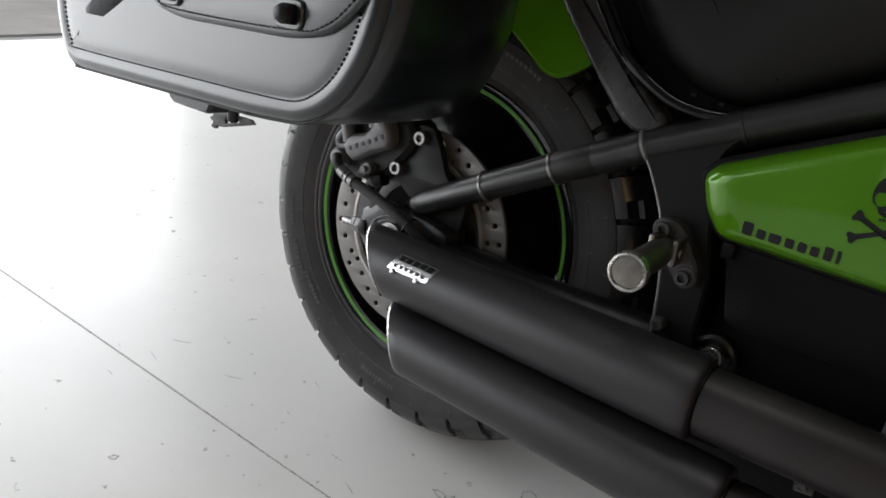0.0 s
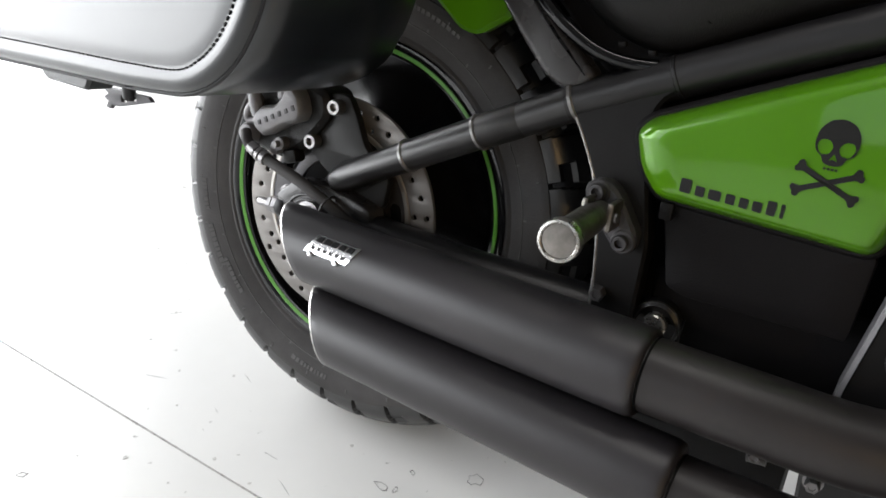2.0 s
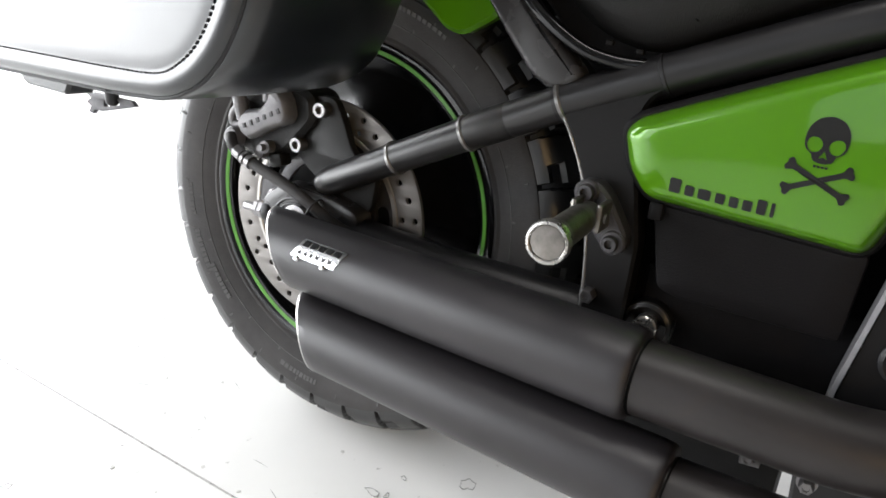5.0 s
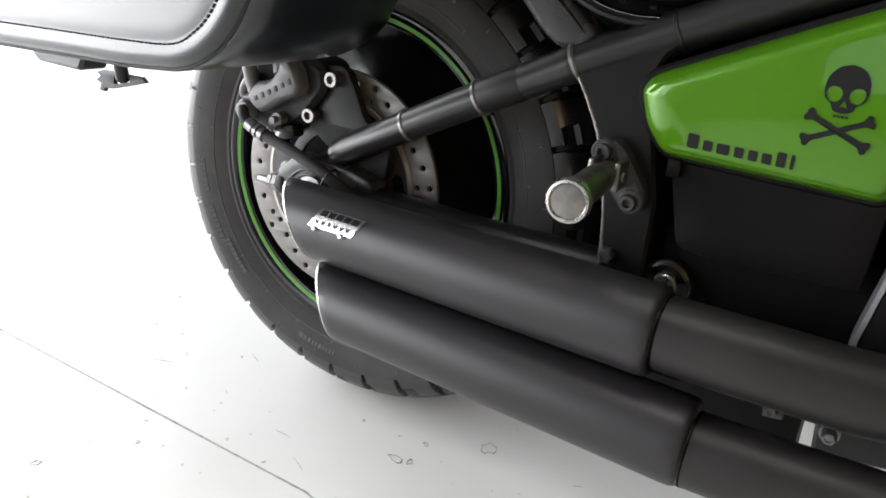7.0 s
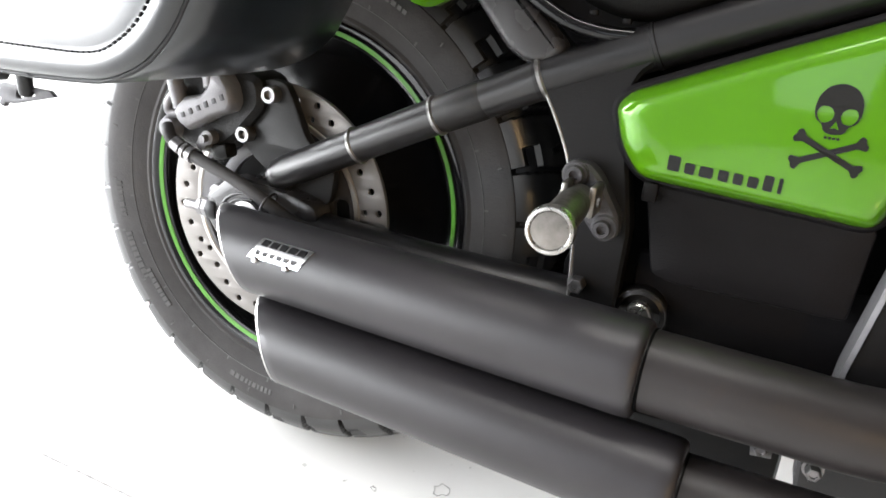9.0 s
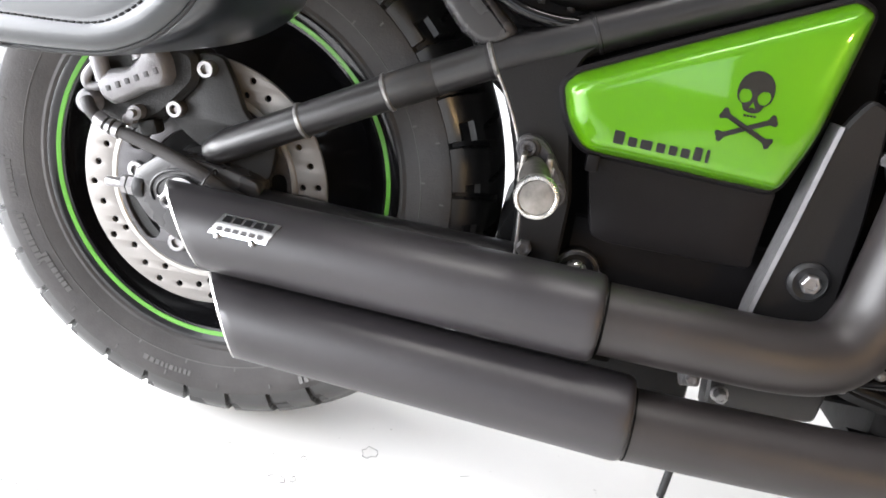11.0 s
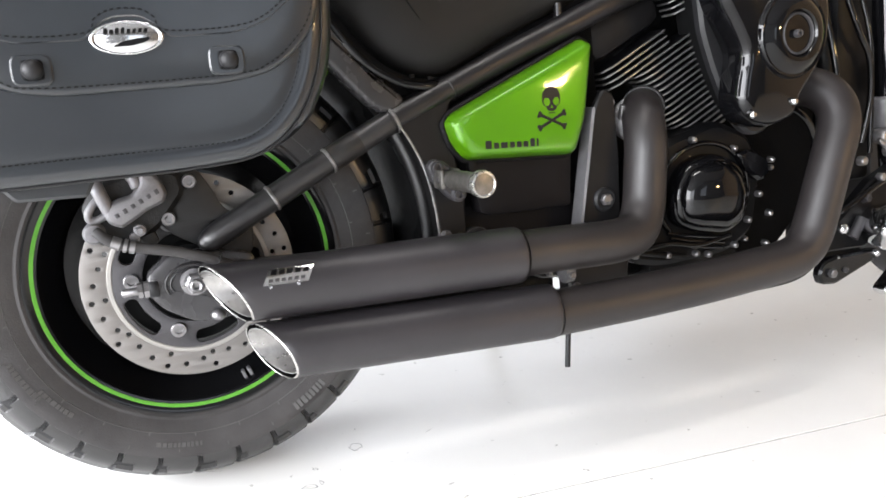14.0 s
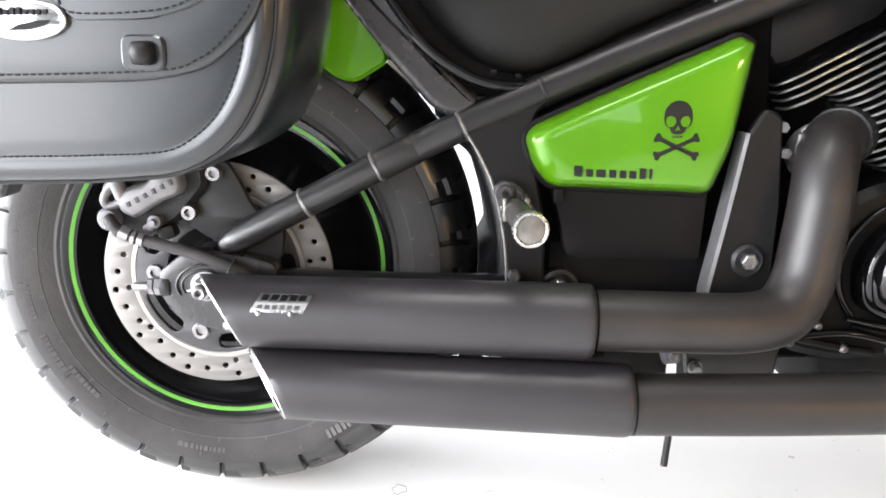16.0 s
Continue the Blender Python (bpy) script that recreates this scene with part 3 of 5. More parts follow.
bolt(caliper, (0.010, -0.139, 0.438), 0.0088, 0.006, "socket", BOLT, name="caliper_bolt")
bolt(caliper, (-0.020, -0.139, 0.394), 0.0088, 0.006, "socket", BOLT, name="caliper_bolt")

bracket_line = rounded([(-0.036, 0.392), (-0.03, 0.42), (-0.002, 0.452), (0.022, 0.452), (0.035, 0.43), (0.048, 0.4), (0.068, 0.384), (0.084, 0.374),
                        (0.08, 0.338), (0.05, 0.322), (0.03, 0.345), (0.002, 0.36), (-0.016, 0.372)], 0.008)
slot = rounded([(0.026, 0.376), (0.032, 0.384), (0.052, 0.384), (0.056, 0.376), (0.05, 0.37), (0.03, 0.37)], 0.003)
part("torque_bracket", cut_plate([bracket_line, slot], -0.127, 0.012, 0.002), MOUNT, bike, "satin black caliper bracket plate")
hose = part("brake_hose", tube(smooth_path([(-0.104, -0.157, 0.391), (-0.095, -0.164, 0.3825), (-0.083, -0.165, 0.3745), (-0.064, -0.166, 0.368), (-0.04, -0.168, 0.362), (-0.014, -0.169, 0.355),
                                            (0.022, -0.17, 0.342), (0.06, -0.165, 0.322), (0.11, -0.15, 0.3)]), 0.0066, 14), RUBBER, bike, "black rubber brake hose")
for p, q, r in (((-0.0885, -0.1648, 0.3778), (-0.079, -0.1652, 0.373), 0.0076), ((-0.0755, -0.1655, 0.3718), (-0.0715, -0.1657, 0.3704), 0.0084), ((-0.069, -0.1658, 0.3696), (-0.063, -0.166, 0.3678), 0.0084)):
    part("hose_crimp", tube([p, q], r, 14), BOLT, hose, "silver hose crimp")
bm = bmesh.new()
tube([Vector((0.03, -0.168, 0.335)) + Matrix.Rotation(radians(25), 3, "Y") @ Vector((0, 0.012 * math.cos(a), 0.013 * math.sin(a))) for a in [2 * math.pi * k / 24 for k in range(24)]], 0.0012, 6, bm)
part("hose_clip", bm, HOSE, hose)

# ---- swingarm ----
arm_line = rounded([(-0.0565, 0.313), (-0.0545, 0.3285), (-0.027, 0.3505), (0.01, 0.3505), (0.05, 0.346), (0.078, 0.338), (0.082, 0.262), (0.037, 0.2605), (0.015, 0.259), (-0.006, 0.261), (-0.039, 0.281), (-0.0535, 0.2995)], [0.005, 0.006, 0.008, 0.01, 0.01, 0.01, 0.01, 0.01, 0.012, 0.012, 0.01, 0.006])
arm = part("swingarm_end", loft([[(x, yy, z) for x, z in inset(arm_line, dd)] for dd, yy in ((0, -0.128), (0, -0.1515), (0.0012, -0.1545), (0.0035, -0.1558), (0.012, -0.1562))]), STRUT, bike, "satin black swingarm end at the axle")
part("arm_ridge", tube([Vector((-0.001 + 0.034 * math.cos(a), -0.1572, 0.313 + 0.0245 * math.sin(a))) for a in [radians(75 + 7 * k) for k in range(20)]], 0.0016, 8), SATIN, arm, "raised rim round the adjuster slot")
part("arm_ridge", tube([Vector((-0.001 + 0.028 * math.cos(a), -0.1572, 0.313 + 0.0185 * math.sin(a))) for a in [radians(80 + 8 * k) for k in range(17)]], 0.0013, 8), SATIN, arm)
for k in range(5):
    part("adjuster_mark", block((-0.008 + 0.0052 * k, -0.1564, 0.3432), (0.0012, 0.0012, 0.0058), 0.0002, Matrix.Rotation(radians(8), 4, "Y")), CARRIER, arm)
part("arm_boss", ball((0.023, -0.158, 0.2665), 0.0095, 0.008, 0.0075), BOLT, arm, "rounded bare metal boss")
part("axle_washer", lathe([(0, -0.02), (0.0172, -0.02), (0.0172, 0.0), (0.0155, 0.003), (0, 0.003)], (-0.0005, -0.159, 0.3142), 28), BOLT, arm, "silver axle washer")
bolt(arm, (-0.0005, -0.171, 0.3142), 0.0128, 0.01, "hex", BOLT, name="axle_nut", label="silver axle nut")
part("axle_end", lathe([(0, 0), (0.0078, 0), (0.0078, 0.011), (0.006, 0.013), (0.0038, 0.012), (0.0036, 0.006), (0, 0.006)], (-0.0005, -0.179, 0.3142), 18), BOLT, arm)
part("cotter_pin", tube([(-0.0165, -0.178, 0.3135), (0.0, -0.179, 0.3145), (0.016, -0.178, 0.3155)], 0.0013, 8), RING, arm, "bright split pin")
part("adjuster_cap", tube([(-0.043, -0.147, 0.311), (-0.0445, -0.147, 0.311), (-0.053, -0.147, 0.311), (-0.0545, -0.147, 0.311)], [0.0125, 0.0135, 0.0135, 0.0125], 16), HOSE, arm, "black adjuster end cap")
part("adjuster_nut", tube([(-0.0545, -0.15, 0.311), (-0.0605, -0.15, 0.311)], 0.0108, 6), BOLT, arm, "zinc adjuster nut")
part("adjuster_nut", tube([(-0.0625, -0.15, 0.3108), (-0.068, -0.15, 0.3106)], 0.0098, 6), BOLT, arm, "zinc adjuster lock nut")
part("adjuster_bolt", tube([(-0.066, -0.15, 0.3106), (-0.085, -0.15, 0.31), (-0.0865, -0.15, 0.31)], [0.0052, 0.0052, 0.004], 12), BOLT, arm, "zinc chain adjuster bolt")
part("swingarm_lower_tube", tube(smooth_path([(0.05, -0.14, 0.305), (0.2, -0.135, 0.297), (0.42, -0.12, 0.29)]), 0.026, 18), SATIN, bike, "satin black lower swingarm tube")

TY = -0.1415
tb = [(0.012, TY, 0.3535), (0.016, TY, 0.3555), (0.024, TY, 0.360), (0.036, TY, 0.3665), (0.111, TY, 0.405), (0.191, TY, 0.446), (0.285, TY, 0.492), (0.36, TY, 0.524)]
upper = part("swingarm_upper_tube", tube(tb, [0.003, 0.010, 0.0145, 0.0165, 0.0165, 0.0168, 0.0172, 0.0172], 28), TUBE, bike, "satin black upper swingarm tube with welded rings")
for (x, z), r in (((0.111, 0.405), 0.0182), ((0.191, 0.446), 0.0186)):
    d = Vector((0.87, 0, 0.447)) * 0.0013
    c = Vector((x, TY, z))
    part("weld_ring", tube([c - 2 * d, c - d, c + d, c + 2 * d], [0.0166, r, r, 0.0166], 28), WORN_GLINT, upper, "welded ring worn to bare metal")
part("tube_patch", tube([(0.194, TY, 0.4475), (0.1965, TY, 0.4487), (0.232, TY, 0.4661), (0.2345, TY, 0.4673)], [0.0168, 0.0174, 0.0176, 0.0171], 28), BROWN, upper, "brown rubbed patch")
frame_tube = part("frame_rail", tube(smooth_path([(0.28, TY, 0.490), (0.36, TY, 0.524), (0.46, TY, 0.566), (0.55, TY - 0.003, 0.602), (0.66, TY, 0.645), (0.8, TY + 0.02, 0.69)]), 0.0185, 28), SATIN, bike, "satin black frame rail under the seat")
c, d = Vector((0.285, TY, 0.4925)), Vector((0.9, 0, 0.42)) * 0.0014
part("rail_ring", tube([c - 2 * d, c - d, c + d, c + 2 * d], [0.0172, 0.0202, 0.0202, 0.0186], 28), WORN_GLINT, frame_tube, "welded ring worn to bare metal")
c = Vector((0.372, TY, 0.529))
part("rail_ring", tube([c - 1.5 * d, c - d, c + d, c + 1.5 * d], [0.0186, 0.0194, 0.0194, 0.0186], 28), SATIN, frame_tube)
part("rail_stud", lathe([(0, 0), (0.006, 0), (0.006, 0.025), (0, 0.026)], (0.553, TY, 0.615), 14, None, (0, 0, 1)), SATIN, frame_tube)

# pivot plate
plate_line = rounded([(0.283, 0.494), (0.303, 0.462), (0.320, 0.425), (0.331, 0.377), (0.336, 0.33), (0.337, 0.27), (0.378, 0.27), (0.379, 0.38), (0.369, 0.43), (0.361, 0.465), (0.359, 0.49), (0.366, 0.508), (0.39, 0.528), (0.37, 0.525), (0.34, 0.513)], 0.006)
pivot = part("pivot_plate", flat(plate_line, -0.1565, -0.13, 0.003), PLATE, bike, "charcoal pivot plate with a bright bare edge")
edge_path = smooth_path([(0.2835, -0.1545, 0.494), (0.303, -0.1545, 0.462), (0.320, -0.1545, 0.425), (0.331, -0.1545, 0.377), (0.336, -0.1545, 0.33), (0.337, -0.1545, 0.29)], 6)
# pale metal bead puts the rounded edge's highlight into the colour
part("plate_flange", tube(edge_path, 0.0017, 10), WORN_GLINT, pivot, "bare flange edge with its highlight in the colour")
# added black mass fills the dark space behind side cover and tool box
part("plate_inner", flat(rounded([(0.36, 0.25), (0.36, 0.43), (0.345, 0.485), (0.36, 0.525), (0.62, 0.64), (0.64, 0.3), (0.6, 0.25)], 0.006), -0.125, 0.12, 0.004), VOID, bike, "black filler mass behind the side cover")
bolt(pivot, (0.331, -0.1785, 0.424), 0.0078, 0.005, "socket", CARRIER, name="peg_bolt")
bolt(pivot, (0.360, -0.1785, 0.384), 0.0075, 0.005, "socket", CARRIER, name="peg_bolt")
bolt(pivot, (0.344, -0.1605, 0.326), 0.0075, 0.007, "hex", BOLT, name="plate_bolt")
nut = part("pivot_boss", lathe([(0, -0.03), (0.0225, -0.03), (0.0225, 0.004), (0.019, 0.006), (0.017, -0.002), (0.0, -0.002)], (0.398, -0.141, 0.306), 32), SATIN, bike, "black ring round the swingarm pivot")
part("pivot_bolt", lathe([(0, -0.008), (0.0112, -0.008), (0.0112, 0.0035), (0.0098, 0.005), (0, 0.0052)], (0.398, -0.146, 0.306), 28), RING, nut, "bright flat swingarm pivot bolt")
part("boss_edge", lathe([(0.0225, 0.0), (0.0232, 0.003), (0.0225, 0.0048), (0.0218, 0.004)], (0.398, -0.141, 0.306), 40), WORN_GLINT, nut, "worn bright edge of the ring")

# passenger peg
PEG_AT, PEG_AX = (0.3395, -0.19, 0.4085), (0.05, -1, 0.0)
peg = part("passenger_peg", lathe([(0, -0.005), (0.0105, -0.005), (0.0105, 0.014), (0.0125, 0.018), (0.0128, 0.024)] + [(0.0134 - 0.0006 * (k % 2), 0.027 + 0.0035 * k) for k in range(16)] + [(0.0138, 0.086), (0.0158, 0.0915), (0.0168, 0.095), (0.0172, 0.099), (0.0172, 0.1045), (0.0165, 0.107), (0.014, 0.107), (0.0136, 0.105), (0, 0.1045)],
                                 PEG_AT, 36, None, PEG_AX), PEG, bike, "worn silver ribbed passenger foot peg")
part("peg_end_cap", lathe([(0.0136, 0.1045), (0.0132, 0.1062), (0.006, 0.1068), (0, 0.107)], PEG_AT, 36, None, PEG_AX), CAP, peg, "scuffed bare metal peg end")
part("peg_ring", lathe([(0.0171, 0.098), (0.0175, 0.1), (0.0175, 0.1045), (0.0166, 0.1074), (0.0148, 0.1078), (0.0138, 0.1068), (0.0136, 0.105)], PEG_AT, 40, None, PEG_AX), RING, peg, "bright metal ring round the peg end")
part("peg_mount", flat(rounded([(0.322, 0.43), (0.338, 0.435), (0.35, 0.426), (0.372, 0.393), (0.371, 0.376), (0.355, 0.374), (0.34, 0.39), (0.322, 0.412)], 0.009, 6), -0.176, -0.155, 0.003), CARRIER, peg, "dark grey cast peg mount")
for x, z in ((0.331, 0.4235), (0.3615, 0.3845)):
    part("mount_lug", lathe([(0, -0.012), (0.0115, -0.012), (0.0115, 0.0), (0.0098, 0.002), (0, 0.002)], (x, -0.176, z), 24), CARRIER, peg)
for dx in (-0.0115, 0.0115):
    part("peg_clevis", block((0.3405 + dx, -0.187, 0.409), (0.006, 0.03, 0.026), 0.0025), PEG, peg, "silver clevis cheek")
part("clevis_pin", tube([(0.324, -0.192, 0.4085), (0.357, -0.192, 0.4085)], 0.0042, 12), BOLT, peg)

# ---- lime side cover ----
PANEL_RAW = [(0.352, 0.482), (0.361, 0.452), (0.380, 0.4285), (0.552, 0.4205), (0.5715, 0.472), (0.5885, 0.579), (0.574, 0.586), (0.455, 0.535), (0.362, 0.4935)]
PANEL_R = [0.008, 0.012, 0.012, 0.012, 0.02, 0.006, 0.006, 0.03, 0.006]
PANEL = rounded(PANEL_RAW, PANEL_R, 6)


def crown(x, z):
    """The cover's face swells a little towards its middle and leans back above a soft crease."""
    c = z - (0.487 + (x - 0.36) * 0.335)
    ease = 0.5 * (c + math.sqrt(c * c + 0.000004))
    return -0.0055 * math.exp(-((x - 0.50) / 0.085) ** 2 - ((z - 0.49) / 0.07) ** 2) + 0.05 * ease


rings = []
for dd, yy in ((0.0, -0.145), (-0.0005, -0.162), (0.0010, -0.169), (0.0032, -0.1755), (0.0058, -0.1798)):
    radii = [max(0.0025, r - dd * 0.7) for r in PANEL_R]
    rings.append([(x, yy + crown(x, z) * min(1.0, dd / 0.006), z) for x, z in rounded(inset(PANEL_RAW, dd), radii, 8)])
steps = [max(1, math.ceil((Vector(rings[0][i]) - Vector(rings[0][i - 1])).length / 0.005)) for i in range(len(rings[0]))]
rings = [[tuple(Vector(r[i - 1]).lerp(Vector(r[i]), j / steps[i])) for i in range(len(r)) for j in range(steps[i])] for r in rings]
rim_ring = rings[-1]
for k, yy in ((0.965, -0.1827), (0.93, -0.1845), (0.89, -0.1854), (0.84, -0.1858), *[(0.8 - 0.04 * i, -0.186) for i in range(20)], (0.01, -0.186)):
    pts = [(0.49 + (x - 0.49) * k, 0.49 + (z - 0.49) * k) for x, _, z in rim_ring]
    rings.append([(x, yy + crown(x, z), z) for x, z in pts])
side_cover = part("side_cover", loft(rings), GREEN, bike, "lime green pearl side cover with skull sticker", sharp=60)
DEC = -0.1868
part("cover_gasket", flat(inset(PANEL, -0.0055), -0.161, -0.14, 0.003), PLASTIC, side_cover, "black rubber edge behind the cover")


def decal(name, outlines, label=""):
    bm = cut_plate(outlines, DEC, 0.0006, 0.0)
    for v in bm.verts:
        v.co.y += crown(v.co.x, v.co.z)
    return part(name, bm, DECAL, side_cover, label, 60)


def at_skull(pts, s=0.001):
    """From millimetres round the skull's middle to the cover."""
    return [(0.506 + x * s, 0.501 + z * s) for x, z in pts]


skull = [(x * 0.88, z * 0.92) for x, z in rounded([(-17, 2), (-16, 12), (-10, 20), (0, 23), (10, 20), (16, 12), (17, 2), (15, -5), (9.5, -8), (8, -13), (3, -15), (-3, -15), (-8, -13), (-9.5, -8), (-15, -5)], 4)]
eye_l = [(x * 0.98, z * 1.1) for x, z in rounded([(-13.8, -0.5), (-11.5, 4.5), (-5, 4.3), (-1.6, 0), (-3.8, -5), (-10, -6.2)], 2.8)]
eye_r = [(-x, z) for x, z in eye_l][::-1]
nose = rounded([(0, -4.5), (-3.0, -10.2), (0, -9.2), (3.0, -10.2)], 0.8)
decal("skull_sticker", [at_skull(skull), at_skull(eye_l), at_skull(eye_r), at_skull(nose)], "black skull sticker")
for i in range(4):
    decal("sticker_tooth", [at_skull([(-5 + 2.7 * i, -15.5), (-3.2 + 2.7 * i, -15.5), (-3.2 + 2.7 * i, -17.2), (-5 + 2.7 * i, -17.2)])])
for s_ in (1, -1):
    bone = rounded([(-25.5, 2.8), (-23, 5.6), (-18.5, 2.1), (18.5, 2.1), (23, 5.6), (25.5, 2.8), (24.2, 0), (25.5, -2.8), (23, -5.6), (18.5, -2.1), (-18.5, -2.1), (-23, -5.6), (-25.5, -2.8), (-24.2, 0)], 1.4, 3)
    a = radians(25 * s_)
    bone = [(x * math.cos(a) - z * math.sin(a), x * math.sin(a) + z * math.cos(a) - 26.8) for x, z in bone]
    ob = decal("crossed_bone", [at_skull(bone)], "black crossed bone sticker")
    if s_ < 0:
        ob.location.y = -0.0005
for i, w in enumerate((10.5, 8.5, 11.5, 8.5, 8, 8.5, 8, 3.2)):
    x0 = 0.4015 + sum((10.5, 8.5, 11.5, 8.5, 8, 8.5, 8, 3.2)[:i]) * 0.001 + 0.0022 * i
    h = 0.0115 if i in (0, 6, 7) else 0.0082
    decal("name_bar", [rounded([(x0, 0.4428 - 0.0004 * i), (x0 + w * 0.00085, 0.4424 - 0.0004 * i), (x0 + w * 0.00085, 0.4424 - 0.0004 * i + h), (x0, 0.4428 - 0.0004 * i + h)], 0.0012, 2)], "black bar in place of a brand name")

box_line = rounded([(0.384, 0.425), (0.402, 0.349), (0.42, 0.344), (0.552, 0.344), (0.556, 0.42)], 0.006)
rings = [[(x, yy, z) for x, z in inset(box_line, dd)] for dd, yy in ((0, -0.12), (0, -0.154), (0.0012, -0.157), (0.004, -0.158))]
for k in (0.6, 0.25, 0.02):
    rings.append([(0.47 + (x - 0.47) * k, -0.158, 0.385 + (z - 0.385) * k) for x, _, z in rings[3]])
tool_box = part("tool_box", loft(rings), PLASTIC, bike, "black plastic box below the side cover")
part("box_skirt", flat(rounded([(0.385, 0.36), (0.385, 0.26), (0.57, 0.26), (0.575, 0.36)], 0.006), -0.128, -0.1, 0.003), PLASTIC, tool_box)
part("box_tab", block((0.39, -0.16, 0.418), (0.012, 0.012, 0.016), 0.002), PLASTIC, tool_box)

# ---- exhaust ----
def muffler(name, rear, front, r0, r1, tip_shift, label):
    """A tapered cylinder with its rear end cut on a slant, with an inner wall."""
    rear, front = Vector(rear), Vector(front)
    ax = (front - rear).normalized()
    u = Vector((0, -1, 0)) - ax * Vector((0, -1, 0)).dot(ax)
    u.normalize()
    v = ax.cross(u)
    if v.z < 0:
        v = -v
    seg = 56
    L = (front - rear).length

    def ring(s, r, slant):
        out = []
        for k in range(seg):
            a = 2 * math.pi * k / seg
            du, dv = math.cos(a), math.sin(a)
            out.append(rear + ax * (s - slant * dv * tip_shift[0] - slant * du * tip_shift[1]) + (u * du + v * dv) * r)
        return out
    rings = [ring(0.1, r0 - 0.0012, 0.2), ring(0.002, r0 - 0.0012, 1), ring(-0.0004, r0 - 0.001, 1), ring(0.001, r0, 1), ring(0.01, r0, 1), ring(0.08, r0, 0.3)]
    for i in range(1, 9):
        s = 0.08 + (L - 0.096) * i / 8
        rings.append(ring(s, r0 + (r1 - r0) * i / 8, 0))
    for da, dr in ((0.007, 0.0002), (0.004, 0.0008), (0.0018, 0.0019), (0.0004, 0.0038), (0.0, 0.0065)):
        rings.append(ring(L - da, r1 - dr, 0))
    body = part(name, loft(rings), EXHAUST, bike, label, 40)
    lip = [ring(0.001, r0 - 0.0016, 1), ring(-0.0012, r0 - 0.0014, 1), ring(-0.0018, r0 - 0.0009, 1), ring(-0.0012, r0 - 0.0003, 1), ring(0.0008, r0 + 0.0001, 1)]
    part("muffler_tip", loft(lip, False), RING, body, "bright worn rim of the slanted outlet", 60)
    bore = [ring(0.0024, r0 - 0.006, 1), ring(0.0006, r0 - 0.0062, 1), ring(0.0006, r0 - 0.0068, 1), ring(0.004, r0 - 0.0072, 1), ring(0.03, r0 - 0.0074, 0.9), ring(0.06, r0 - 0.0078, 0.6), ring(0.095, r0 - 0.0082, 0.2)]
    gap = [ring(-0.0004, r0 - 0.0015, 1), ring(0.004, r0 - 0.002, 1), ring(0.014, r0 - 0.0025, 1), ring(0.014, r0 - 0.0055, 1), ring(0.0024, r0 - 0.0059, 1)]
    # gap between the tubes lined near black: its inner shade painted in
    part("outlet_gap", loft(gap, False), VOID, body, "near-black lining of the gap between outer and inner tube")
    part("muffler_bore", loft(bore, False), BORE, body, "bright inner tube of the outlet", 60)
    return body, ax, u, v


up_muf, ax, u, v = muffler("muffler", (0.0304, -0.2135, 0.3035), (0.419, -0.2357, 0.2991), 0.0378, 0.0392, (0.0206, -0.0175), "upper matt black slash-cut muffler with a metal badge")
lo_muf, ax2, *_ = muffler("muffler", (0.0754, -0.2215, 0.2245), (0.461, -0.2458, 0.2148), 0.0375, 0.0386, (0.0159, -0.0205), "lower matt black slash-cut muffler")
# riveted badge


def on_muffler(s, ang, out):
    """A point on the upper muffler: s along it, angle in degrees up from its outer side."""
    return Vector((0.0304, -0.2135, 0.3035)) + ax * s + (u * math.cos(radians(ang)) + v * math.sin(radians(ang))) * (0.0378 + out)


def wrap(s0, s1, a0, a1, out, h, skew=0.0, bm=None, n=6):
    rings = []
    for k in range(n + 1):
        a = a0 + (a1 - a0) * k / n
        sk = skew * k / n
        rings.append([on_muffler(s0 + sk, a, out), on_muffler(s0 + sk, a, out + h), on_muffler(s1 + sk, a, out + h), on_muffler(s1 + sk, a, out)])
    return loft(rings, True, bm)


badge = part("muffler_badge", wrap(0.041, 0.095, 17, 47, -0.001, 0.0022, 0.01), CHROME, up_muf, "small chrome badge plate with dark letter bars")
for i in range(5):
    part("name_bar", wrap(0.0515 + 0.0096 * i, 0.0583 + 0.0096 * i, 35, 44, 0.0012, 0.0007, 0.002), DARK, badge)
for i in range(6):
    part("name_bar", wrap(0.048 + 0.0076 * i, 0.053 + 0.0076 * i, 22, 28, 0.0012, 0.0005, 0.001), CARRIER, badge)
for s in (0.05, 0.083):
    p = on_muffler(s, 15, -0.001)
    bolt(badge, p, 0.0036, 0.005, "dome", CHROME, tuple((u * math.cos(radians(15)) + v * math.sin(radians(15)))), name="rivet")

pu = smooth_path([(0.41, -0.2365, 0.3005), (0.50, -0.2355, 0.298), (0.578, -0.230, 0.295), (0.622, -0.219, 0.302), (0.646, -0.207, 0.332), (0.656, -0.2, 0.38), (0.661, -0.197, 0.425), (0.671, -0.18, 0.459), (0.693, -0.145, 0.475), (0.745, -0.09, 0.48)], 8)
upper_pipe = part("exhaust_pipe", tube(pu, 0.0318, 36), WARM_TINT, bike, "upper matt black exhaust pipe with brown reflection tint")
